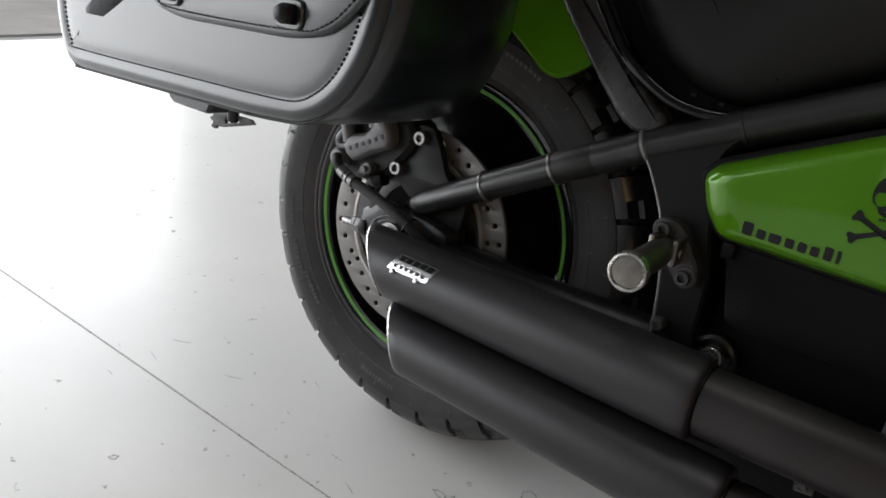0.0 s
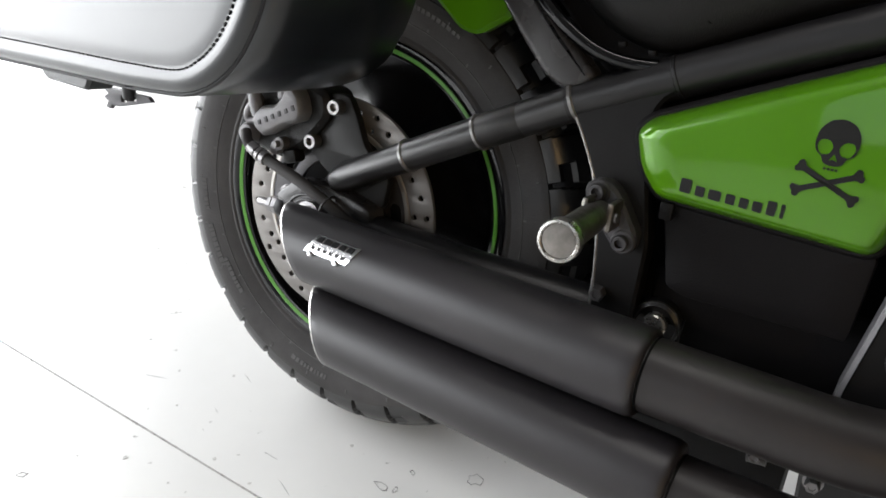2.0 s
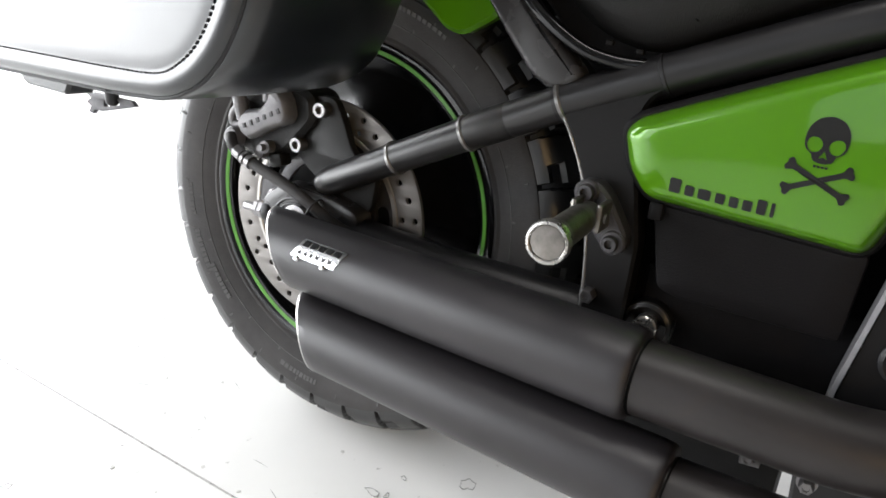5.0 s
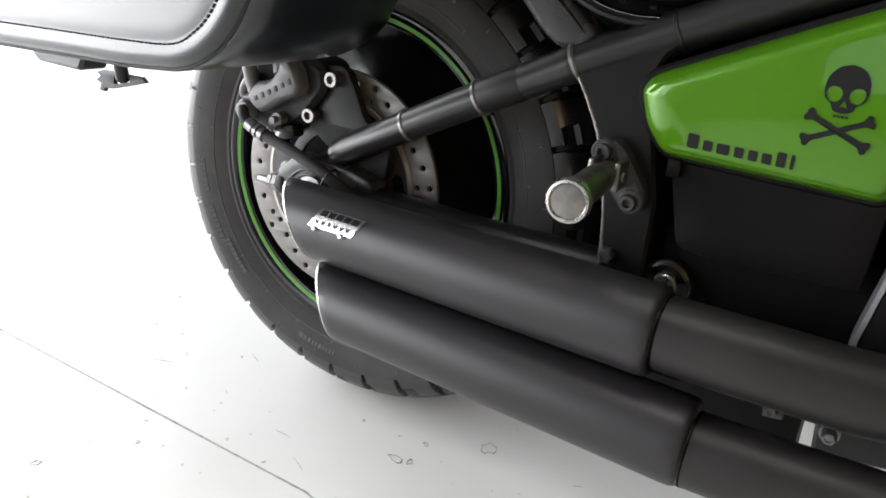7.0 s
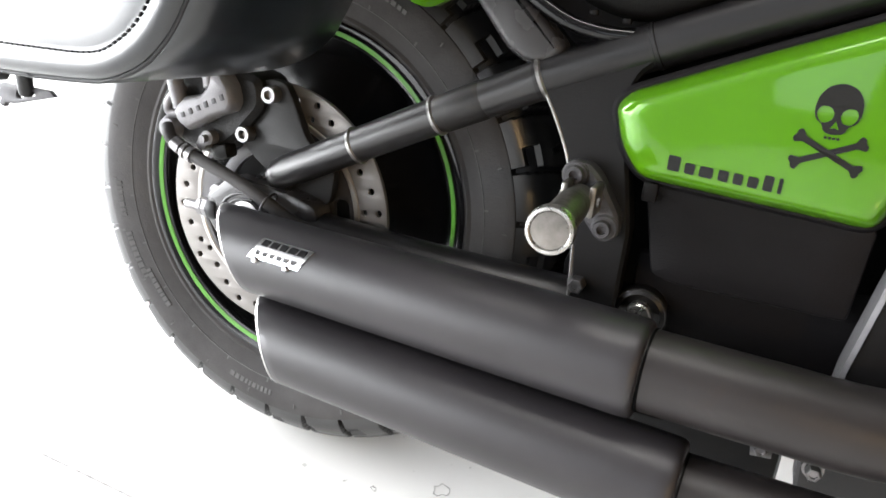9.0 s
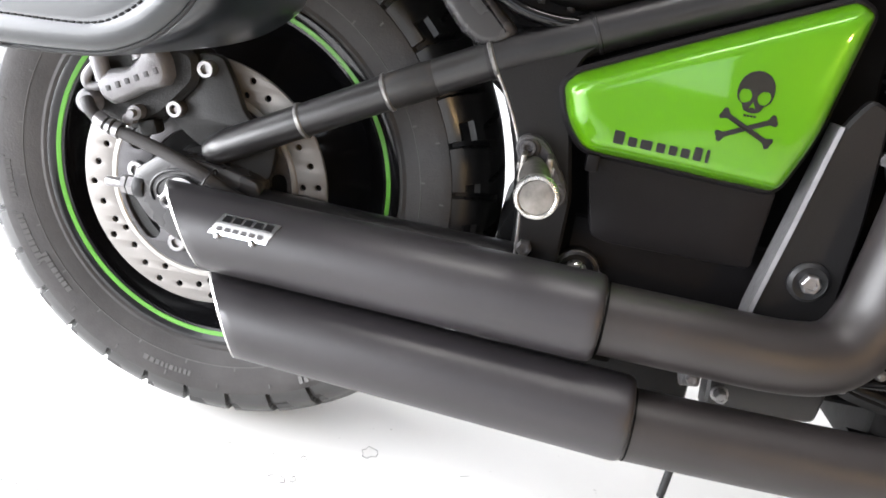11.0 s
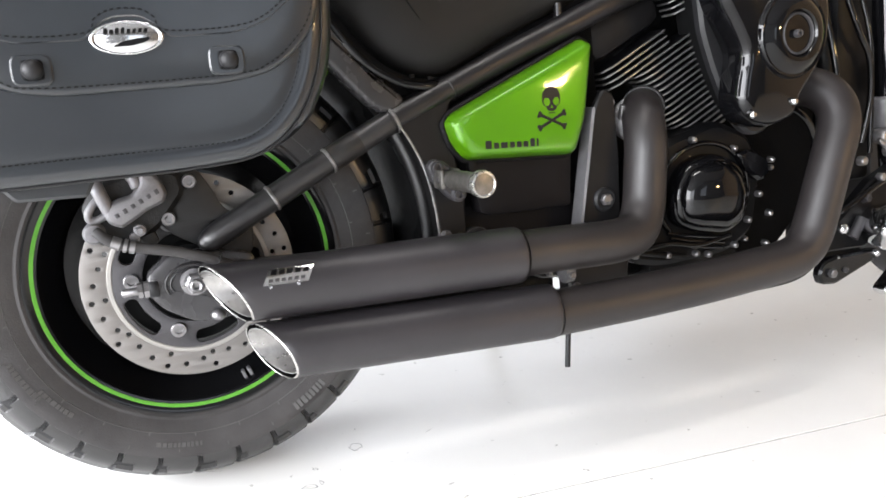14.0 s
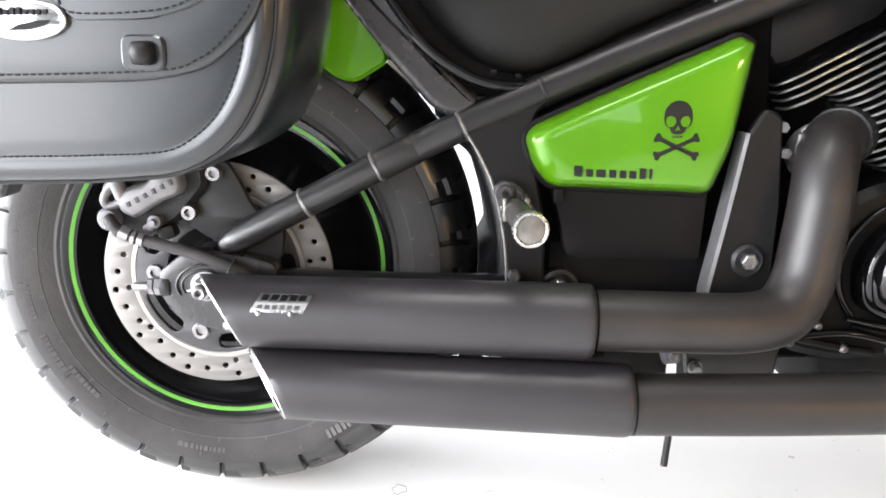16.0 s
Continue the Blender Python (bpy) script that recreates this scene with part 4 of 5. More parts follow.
pl = smooth_path([(0.45, -0.2462, 0.2108), (0.60, -0.248, 0.211), (0.74, -0.25, 0.2145), (0.835, -0.25, 0.2198), (0.885, -0.25, 0.2245), (0.917, -0.2495, 0.2345), (0.938, -0.2485, 0.256), (0.953, -0.2475, 0.29), (0.97, -0.246, 0.335), (0.99, -0.243, 0.385), (1.008, -0.237, 0.43), (1.012, -0.222, 0.464), (1.003, -0.195, 0.486), (0.983, -0.15, 0.495), (0.95, -0.09, 0.5)], 8)
lower_pipe = part("exhaust_pipe", tube(pl, 0.0325, 36), WARM_TINT, bike, "lower matt black exhaust pipe with brown reflection tint")
for pipe, c, a in ((upper_pipe, (0.4202, -0.2362, 0.2997), ax), (lower_pipe, (0.4622, -0.2463, 0.2108), ax2)):
    c = Vector(c)
    part("joint_ring", tube([c - a * 0.001, c, c + a * 0.0012, c + a * 0.0016], [0.0318, 0.0328, 0.0328, 0.0318], 36), VOID, pipe, "dark gap ring where pipe meets muffler")
band = [Vector((0.680, -0.14, 0.462)) + (Vector((0.5, 0.866, 0)) * 0.007 * e) for e in (-1, -0.7, 0.7, 1)]
clamp_band = part("port_clamp", tube(band, [0.031, 0.034, 0.034, 0.032], 36), BOLT, upper_pipe, "bright metal clamp at the exhaust port")
part("clamp_screw", tube([(0.65, -0.158, 0.486), (0.651, -0.152, 0.465)], 0.005, 10), BOLT, clamp_band, "bright clamp screw")
part("exhaust_flange", tube([(0.705, -0.132, 0.477), (0.725, -0.108, 0.479)], [0.0345, 0.0345], 24), MOUNT, upper_pipe, "black exhaust port flange")
for a in (165, 215):
    part("flange_nut", tube([(0.672 + 0.034 * math.cos(radians(a)), -0.13, 0.482 + 0.034 * math.sin(radians(a))), (0.668 + 0.034 * math.cos(radians(a)), -0.15, 0.482 + 0.034 * math.sin(radians(a)))], 0.006, 6), BOLT, upper_pipe)
strap_line = rounded([(0.604, 0.514), (0.622, 0.505), (0.629, 0.41), (0.628, 0.322), (0.612, 0.27), (0.556, 0.27), (0.557, 0.313), (0.572, 0.40), (0.586, 0.485)], [0.016, 0.016, 0.01, 0.01, 0.008, 0.008, 0.008, 0.01, 0.016], 6)
strap = part("exhaust_bracket", flat(strap_line, -0.176, -0.166, 0.003), PLATE, bike, "charcoal exhaust hanger bracket with a pale folded edge")
# charcoal flange facing the door: the light on it is put into silver
part("bracket_flange", loft([[(x, -0.176, z), (x + 0.004, -0.1775, z), (x + 0.004, -0.150, z), (x, -0.150, z)] for x, z in ((0.552, 0.27), (0.555, 0.313), (0.57, 0.40), (0.584, 0.487))]), CAST, strap, "folded charcoal flange in its lit silver tone")
part("bracket_bush", lathe([(0, -0.006), (0.0185, -0.006), (0.0185, 0.002), (0.015, 0.005), (0.011, 0.003), (0, 0.003)], (0.598, -0.177, 0.349), 30), HOSE, strap, "black rubber bush")
bolt(strap, (0.598, -0.182, 0.349), 0.0092, 0.006, "hex", BOLT, name="bracket_bolt")
part("lower_bracket", flat(rounded([(0.46, 0.262), (0.475, 0.276), (0.62, 0.285), (0.66, 0.25), (0.655, 0.2), (0.55, 0.185), (0.546, 0.232), (0.5, 0.236)], 0.006), -0.15, -0.12, 0.003), SATIN, bike, "black muffler mounting bracket")
bolt(bike, (0.516, -0.156, 0.246), 0.0075, 0.006, "hex", BOLT, name="bracket_bolt")
# added dark strip blocks the view between the mufflers
part("muffler_gap_filler", block((0.27, -0.198, 0.262), (0.34, 0.03, 0.022), 0.004, Matrix.Rotation(radians(1), 4, "Y")), SHADE, lo_muf, "added black strip filling the gap between the mufflers")
clamp = part("pipe_clamp", tube([(0.505, -0.2, 0.2535), (0.52, -0.2, 0.255)], [0.016, 0.016], 16), CAST, lower_pipe, "small silver clamp between the pipes")
bolt(clamp, (0.512, -0.217, 0.252), 0.005, 0.005, "hex", BOLT, name="clamp_bolt")
bolt(bike, (0.56, -0.156, 0.212), 0.0065, 0.006, "hex", BOLT, name="bracket_bolt")
part("drain_hose", tube([(0.535, -0.165, 0.19), (0.532, -0.166, 0.15), (0.528, -0.166, 0.094)], 0.0042, 12), HOSE, bike, "short black rubber drain hose")

# ---- rear fender, hugger and strut ----
def shell(r0, r1, a0, a1, ys, name, material, label, n=28):
    bm = bmesh.new()
    rings = []
    for k in range(n + 1):
        a = a0 + (a1 - a0) * k / n
        rings.append([polar(r0 + dr, a, y) for y, dr in ys] + [polar(r1 + dr, a, y) for y, dr in reversed(ys)])
    return part(name, loft(rings, True, bm), material, bike, label)


def mudguard_gap(a):
    """Inner radius: slits of daylight are left between tyre and guard from about 5 to 26 and 37 to 50 degrees."""
    up = min(1.0, max(0.0, (a - 2.0) / 4.0)) * min(1.0, max(0.0, (30.0 - a) / 5.0))
    top = min(1.0, max(0.0, (a - 36.0) / 2.0)) * min(1.0, max(0.0, (52.0 - a) / 2.0))
    return 0.3135 + 0.002 * (a > 20) + 0.0125 * up + 0.0065 * top


rings = []
for k in range(42):
    a = -24 + 2 * k
    g = mudguard_gap(a)
    rings.append([polar(g + dr, a, y) for y, dr in ((-0.098, 0.004), (-0.06, 0.0), (0.0, 0.0), (0.09, 0.0))] + [polar(0.331, a, y) for y in (0.09, 0.0, -0.06, -0.098)])
guard = part("mudguard", loft(rings), SHADE, bike, "black inner mudguard round the tyre")
side = [polar(0.33, -22 + 4 * k) for k in range(19)]
guard_line = [(p.x, p.z) for p in side] + [(0.33, 0.56), (0.372, 0.53), (0.372, 0.2)]
part("guard_side", loft([[(x, yy, z) for x, z in inset(guard_line, dd)] for dd, yy in ((0, -0.09), (0, -0.0965), (0.0012, -0.1005), (0.0035, -0.1038), (0.007, -0.1062), (0.0115, -0.1075))]), GUARD, guard, "gloss black guard side panel with rolled edge", 60)
shell(0.347, 0.350, 38, 150, [(-0.118, -0.02), (-0.11, -0.006), (-0.06, 0.004), (0, 0.008), (0.06, 0.004), (0.11, -0.006)], "inner_fender", SHADE, "black inner fender")
part("rear_fender", flat(rounded([(0.0, 0.66), (0.07, 0.60), (0.118, 0.566), (0.150, 0.540), (0.170, 0.5365), (0.205, 0.558), (0.2, 0.6), (0.15, 0.7), (0.0, 0.72)], [0.01, 0.02, 0.02, 0.012, 0.012, 0.008, 0.02, 0.02, 0.01]), -0.136, -0.122, 0.004), GREEN, bike, "lime green rear fender side")
strut_line = rounded([(0.10, 0.70), (0.176, 0.600), (0.212, 0.556), (0.252, 0.511), (0.272, 0.501), (0.292, 0.505), (0.304, 0.519), (0.285, 0.537), (0.262, 0.556), (0.228, 0.598), (0.15, 0.72)], [0.01, 0.02, 0.02, 0.014, 0.012, 0.009, 0.009, 0.012, 0.02, 0.02, 0.01])
part("fender_strut", loft([[(x, yy, z) for x, z in inset(strut_line, dd)] for dd, yy in ((0, -0.134), (0, -0.145), (0.0012, -0.149), (0.0035, -0.152), (0.0062, -0.1535), (0.009, -0.154))]), STRUT, bike, "satin black fender strut with rounded end")
trim_path = smooth_path([(0.15, -0.148, 0.705), (0.213, -0.15, 0.614), (0.249, -0.151, 0.571), (0.292, -0.151, 0.5435), (0.326, -0.15, 0.5345), (0.36, -0.146, 0.534)], 6)
part("seat_trim", tube(trim_path, 0.0065, 12), GLOSS, bike, "gloss black trim under the seat")
# seat: side wall bulging out from a tucked-in lower edge
low = smooth_path([(0.13, -0.128, 0.80), (0.19, -0.128, 0.69), (0.236, -0.128, 0.625), (0.268, -0.128, 0.585), (0.303, -0.128, 0.559), (0.339, -0.128, 0.547), (0.366, -0.128, 0.548), (0.398, -0.128, 0.559), (0.457, -0.128, 0.588), (0.55, -0.126, 0.628), (0.68, -0.12, 0.68), (0.8, -0.11, 0.73)], 6)
rings = []
for p in low:
    k = (p - Vector((0.42, -0.128, 0.72))).normalized()
    ring = []
    for out, up_ in ((0.05, 0.0), (0.0, -0.001), (-0.014, 0.008), (-0.026, 0.025), (-0.034, 0.055), (-0.036, 0.1)):
        q = p + Vector((-k.x * up_ * 0.75, out, max(up_ * 0.25, -k.z * up_)))
        ring.append(q)
    rings.append(ring + [Vector((0.42, -0.1, 0.95)), Vector((0.42, 0.05, 0.95))])
seat = part("seat", loft(rings, True), SEAT, bike, "charcoal vinyl rider seat", 60)
bm = bmesh.new()
for a, b in (((0.39, -0.1525, 0.575), (0.33, -0.162, 0.62)), ((0.33, -0.162, 0.62), (0.3, -0.167, 0.66))):
    tube([a, b], 0.0008, 6, bm)
part("seat_seam", bm, THREAD, seat)
for p in ((0.345, -0.14, 0.545), (0.392, -0.14, 0.553), (0.318, -0.142, 0.549)):
    part("seat_clip", block(p, (0.007, 0.008, 0.005), 0.0015), PLATE, seat)

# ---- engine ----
# plain mass behind the engine parts, in the near-black recess colour
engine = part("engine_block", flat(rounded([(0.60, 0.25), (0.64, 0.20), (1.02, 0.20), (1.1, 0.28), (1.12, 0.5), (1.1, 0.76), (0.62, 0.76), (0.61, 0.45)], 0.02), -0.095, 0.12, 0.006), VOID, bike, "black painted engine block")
case_line = rounded([(0.64, 0.27), (0.66, 0.235), (0.72, 0.222), (0.86, 0.228), (0.91, 0.26), (0.925, 0.35), (0.9, 0.42), (0.83, 0.45), (0.73, 0.425), (0.67, 0.38)], 0.02)
part("crankcase", flat(case_line, -0.160, -0.09, 0.01), DARK, engine, "black crankcase cover")
cov = rounded([(0.728, 0.294), (0.76, 0.278), (0.828, 0.264), (0.866, 0.286), (0.877, 0.328), (0.857, 0.378), (0.804, 0.401), (0.748, 0.388), (0.72, 0.345)], 0.022, 6)
rings = [[(x, yy, z) for x, z in inset(cov, dd)] for dd, yy in ((0, -0.155), (0, -0.176), (0.002, -0.182), (0.005, -0.1865), (0.009, -0.1885))]
for k, yy in ((0.985, -0.1875), (0.96, -0.191), (0.9, -0.1965), (0.8, -0.202), (0.65, -0.2075), (0.45, -0.2115), (0.2, -0.2138), (0.02, -0.2142)):
    rings.append([(0.799 + (x - 0.799) * k, yy, 0.333 + (z - 0.333) * k) for x, _, z in rings[4]])
part("clutch_cover", loft(rings), GLOSS, engine, "gloss black rounded clutch cover", 60)
for i in range(3):
    part("case_rib", tube(smooth_path([(0.722 + 0.006 * i, -0.166, 0.278 - 0.009 * i), (0.77, -0.168, 0.268 - 0.009 * i), (0.84 - 0.004 * i, -0.166, 0.256 - 0.008 * i)], 6), 0.003, 8), GLOSS, engine, "gloss black raised rib")
part("case_ring", tube([Vector((0.799 + 0.091 * math.cos(a), -0.162, 0.333 + 0.082 * math.sin(a))) for a in [radians(-20 + 8 * k) for k in range(31)]], 0.0042, 10), GLOSS, engine, "gloss black raised rim round the clutch cover")
part("cam_cover", flat(rounded([(0.858, 0.392), (0.885, 0.399), (0.924, 0.381), (0.927, 0.352), (0.905, 0.342), (0.882, 0.36)], 0.008), -0.176, -0.15, 0.005), GLOSS, engine, "small gloss black cover")
for x, z in ((0.776, 0.422), (0.859, 0.401), (0.938, 0.375), (0.78, 0.237), (0.723, 0.242), (0.927, 0.234), (0.889, 0.279), (0.935, 0.285), (0.69, 0.27), (0.86, 0.24), (0.912, 0.32), (0.675, 0.345), (0.66, 0.25), (0.805, 0.232)):
    bolt(engine, (x, -0.166, z), 0.0055, 0.006, "dome", BOLT, name="case_bolt")
part("shift_shaft", tube(smooth_path([(0.66, -0.165, 0.255), (0.72, -0.17, 0.262), (0.78, -0.17, 0.252), (0.85, -0.165, 0.258)]), 0.004, 10), GLOSS, engine, "thin gloss black pipe")
part("lower_cable", tube(smooth_path([(0.64, -0.16, 0.3), (0.655, -0.165, 0.262), (0.70, -0.165, 0.247), (0.76, -0.16, 0.235)]), 0.005, 10), DARK, engine)
# finned rear cylinder
part("frame_cradle", block((0.438, 0.0, 0.2045), (0.204, 0.24, 0.111), 0.01), DARK, bike, "black lower frame cradle")
part("oil_pan", block((0.815, 0.0, 0.2025), (0.19, 0.24, 0.115), 0.012), DARK, bike, "black engine oil pan")
part("frame_cross_member", block((0.61, 0.0, 0.25), (0.24, 0.24, 0.03), 0.008), DARK, bike, "black frame cross member")
part("under_seat_body", flat(rounded([(0.2, 0.62), (0.3, 0.52), (0.42, 0.53), (0.62, 0.62), (0.7, 0.76), (0.2, 0.76)], 0.01), -0.118, 0.1, 0.004), PLASTIC, bike, "black body under the seat")
AX, UX = Vector((-0.46, 0, 0.888)), Vector((0.888, 0, 0.46))
base = Vector((0.80, 0, 0.47))
LEFT_END = [(-0.06, 0.01), (-0.036, -0.022), (-0.015, -0.040), (0.003, -0.055), (0.019, -0.060), (0.032, -0.054), (0.046, -0.047), (0.066, -0.052), (0.085, -0.060), (0.096, -0.066)]
for k in range(29):
    s = -0.052 + 0.0098 * k
    left = -0.119 if s > 0.096 else float(np.interp(s, [q[0] for q in LEFT_END], [q[1] for q in LEFT_END]))
    if s > 0.142:
        left = 0.046
    y0, y1, right = -0.135, 0.1, (0.016 if 0.112 < s < 0.142 else 0.14)
    c = base + AX * s
    out = rounded([(left, y0 + 0.012), (left + 0.02, y0), (right, y0), (right, y1), (left, y1)], 0.008, 3)
    h = 0.0018
    bm = bmesh.new()
    rings = []
    for dh, dd in ((-h, 0.0012), (-h * 0.5, 0.0), (h * 0.5, 0.0), (h, 0.0012)):
        rings.append([c + UX * px + AX * dh + Vector((0, py, 0)) for px, py in inset(out, dd)])
    loft(rings, True, bm)
    fin = part("cooling_fin", bm, None, engine, "polished fin edge" if k == 0 else "")
    fin.data.materials.append(DARK)
    fin.data.materials.append(FIN)
    n = len(out)
    for poly in fin.data.polygons:
        if len(poly.vertices) == 4:
            poly.material_index = 1
c = base + AX * 0.02
bm = block(c, (0.15, 0.19, 0.26), 0.01, Matrix.Rotation(radians(-27.4), 4, "Y"))
part("cylinder_barrel", bm, DARK, engine)
c = base + AX * 0.178 - UX * 0.042
part("rocker_cover", block(c, (0.15, 0.25, 0.066), 0.024, Matrix.Rotation(radians(-27.4), 4, "Y")), PLATE, engine, "dark grey rocker cover over the fins")
c = base + AX * 0.232 - UX * 0.01
part("rocker_cap", block(c, (0.13, 0.22, 0.05), 0.02, Matrix.Rotation(radians(-27.4), 4, "Y")), PLATE, engine)

# air cleaner
ac_line = rounded([(0.745, 0.68), (0.752, 0.625), (0.779, 0.582), (0.799, 0.546), (0.791, 0.515), (0.786, 0.483), (0.793, 0.459), (0.816, 0.441), (0.855, 0.434), (0.897, 0.447), (0.907, 0.476), (0.937, 0.51), (0.962, 0.55), (0.968, 0.60), (0.955, 0.67), (0.88, 0.71), (0.79, 0.71)], 0.016, 4)
rings = [[(x, yy, z) for x, z in inset(ac_line, dd)] for dd, yy in ((0, -0.21), (0, -0.235), (0.002, -0.247), (0.006, -0.2545), (0.011, -0.2585), (0.016, -0.26))]
cleaner = part("air_cleaner", loft(rings), GLOSS, bike, "gloss black air cleaner cover with a round boss", 60)
bk = rounded([(0.74, 0.72), (0.757, 0.612), (0.76, 0.587), (0.777, 0.537), (0.801, 0.484), (0.826, 0.443), (0.854, 0.422), (0.885, 0.426), (0.95, 0.5), (0.98, 0.62), (0.95, 0.72)], 0.02, 5)
part("cleaner_backing", flat(bk, -0.207, -0.192, 0.005), HOSE, cleaner, "black rubber backing ring")
part("cleaner_duct", flat(inset(bk, 0.035), -0.192, -0.11, 0.004), SHADE, cleaner)
CD = (0.881, -0.257, 0.571)
part("cleaner_dome", lathe([(0.0665, -0.006), (0.0655, 0.004), (0.062, 0.0095), (0.0585, 0.0085), (0.0565, 0.0095), (0.05, 0.0165), (0.042, 0.0195), (0.035, 0.0195), (0.0325, 0.017), (0.031, 0.013), (0.029, 0.0125), (0.022, 0.0135), (0.012, 0.012), (0.0, 0.012)], CD, 64), GLOSS, cleaner, "raised round dome")
part("cleaner_ring", lathe([(0.0305, 0.0), (0.0305, 0.0165), (0.0288, 0.018), (0.0272, 0.0165), (0.0272, 0.0)], CD, 48), CARRIER, cleaner, "grey ring")
bolt(cleaner, (CD[0], -0.271, CD[2]), 0.006, 0.006, "socket", CARRIER, name="cleaner_bolt")
for x, z in ((0.805, 0.458), (0.886, 0.472)):
    bolt(cleaner, (x, -0.261, z), 0.006, 0.006, "dome", CHROME, name="cleaner_bolt")

# front: down tube, fork, controls
front = part("frame_down_tube", tube(smooth_path([(1.10, -0.09, 0.75), (1.13, -0.1, 0.5), (1.125, -0.105, 0.27), (1.08, -0.11, 0.17), (0.95, -0.12, 0.155), (0.7, -0.12, 0.17)]), 0.018, 20), DARK, bike, "black frame down tube")
# added dark plate hides the bright background ahead of the engine, but for one opening
hole = rounded([(1.325, 0.185), (1.322, 0.245), (1.345, 0.262), (1.385, 0.262), (1.36, 0.222)], 0.01)
part("front_gap_cover", cut_plate([rounded([(1.2, 0.1), (1.2, 0.33), (1.3, 0.36), (1.42, 0.36), (1.46, 0.24), (1.4, 0.1)], 0.02), hole], 0.05, 0.01, 0.002), SHADE, bike, "added black plate with one opening, closing the gap ahead of the engine")
part("radiator", block((1.175, -0.01, 0.52), (0.09, 0.23, 0.42), 0.012), DARK, bike, "black radiator behind the frame tube")
for pts, r in (([(1.12, -0.14, 0.66), (1.15, -0.15, 0.58), (1.185, -0.145, 0.53), (1.197, -0.14, 0.46), (1.19, -0.13, 0.38)], 0.0055),
               ([(1.17, -0.13, 0.66), (1.19, -0.14, 0.57), (1.2, -0.14, 0.47), (1.205, -0.135, 0.36)], 0.0042),
               ([(1.08, -0.14, 0.62), (1.1, -0.15, 0.5), (1.085, -0.145, 0.38)], 0.006),
               ([(0.965, -0.16, 0.47), (1.02, -0.165, 0.43), (1.06, -0.15, 0.36), (1.07, -0.14, 0.28)], 0.006)):
    part("cable", tube(smooth_path(pts), r, 10), GLOSS, front, "black control cable")
fork = part("front_fork", tube([(1.236, -0.125, 0.75), (1.262, -0.125, 0.46)], 0.027, 28), GLOSS, bike, "gloss black fork tube with a silver collar")
part("fork_collar", tube([(1.2615, -0.125, 0.462), (1.262, -0.125, 0.457), (1.2665, -0.125, 0.408), (1.267, -0.125, 0.403)], [0.029, 0.0335, 0.0335, 0.03], 28), CAST, fork, "silver fork collar")
part("fork_lower", tube([(1.266, -0.125, 0.405), (1.3, -0.12, 0.2)], 0.022, 20), GLOSS, fork, "gloss black fork leg")
part("fork_guard", flat(rounded([(1.222, 0.52), (1.262, 0.52), (1.27, 0.47), (1.235, 0.468)], 0.004), -0.158, -0.15, 0.002), GLOSS, fork)
part("fork_bracket", flat(rounded([(1.262, 0.628), (1.3, 0.634), (1.36, 0.615), (1.36, 0.59), (1.3, 0.596), (1.262, 0.606)], 0.008), -0.17, -0.155, 0.003), CHROME, fork, "pale fork bracket")
bolt(fork, (1.275, -0.172, 0.617), 0.006, 0.004, "dome", BOLT, name="fork_bolt")
bolt(fork, (1.229, -0.152, 0.53), 0.005, 0.004, "dome", CHROME, name="fork_bolt")
part("front_fender", flat(rounded([(1.39, 0.44), (1.385, 0.55), (1.42, 0.62), (1.5, 0.66), (1.7, 0.7), (1.7, 0.6), (1.52, 0.52), (1.44, 0.44)], 0.02), -0.075, 0.075, 0.02), GREEN, bike, "lime green front fender")
control = part("control_bracket", flat(rounded([(1.052, 0.158), (1.062, 0.178), (1.09, 0.184), (1.2, 0.186), (1.196, 0.166), (1.095, 0.134), (1.06, 0.138)], 0.008), -0.166, -0.15, 0.004), GLOSS, bike, "gloss black forward control bracket")
bolt(control, (1.08, -0.169, 0.157), 0.0085, 0.006, "hex", BOLT, name="control_bolt")
bolt(control, (1.114, -0.169, 0.158), 0.005, 0.004, "dome", CARRIER, name="control_bolt")
bolt(control, (1.19, -0.169, 0.178), 0.006, 0.005, "dome", CHROME, name="control_bolt")
part("control_arm", flat(rounded([(1.08, 0.19), (1.095, 0.235), (1.13, 0.252), (1.2, 0.31), (1.26, 0.335), (1.29, 0.32), (1.27, 0.27), (1.22, 0.2), (1.19, 0.186)], 0.01), -0.145, -0.125, 0.004), DARK, control, "black control arm plate")
bolt(control, (1.125, -0.152, 0.230), 0.0105, 0.007, "dome", CHROME, name="control_bolt")
bolt(control, (1.184, -0.15, 0.280), 0.008, 0.006, "hex", CARRIER, name="control_bolt")
bolt(control, (1.288, -0.15, 0.295), 0.008, 0.006, "hex", BOLT, name="control_bolt")
part("brake_rod", tube([(1.10, -0.145, 0.252), (1.157, -0.148, 0.277), (1.213, -0.148, 0.302), (1.29, -0.148, 0.33)], 0.0062, 10), GLOSS, control, "black brake rod")
part("stop_switch", tube([(1.15, -0.15, 0.21), (1.17, -0.152, 0.245)], 0.01, 12), CARRIER, control)
for c, r in (((1.222, -0.15, 0.389), 0.014), ((1.26, -0.15, 0.376), 0.01), ((1.184, -0.14, 0.347), 0.009), ((1.236, -0.155, 0.362), 0.011), ((1.221, -0.15, 0.314), 0.008)):
    part("linkage_joint", lathe([(0, -r), (r, -r), (r, 0.2 * r), (0.75 * r, 0.6 * r), (0.3 * r, 0.7 * r), (0, 0.4 * r)], c, 16), BOLT, control, "silver linkage joint")
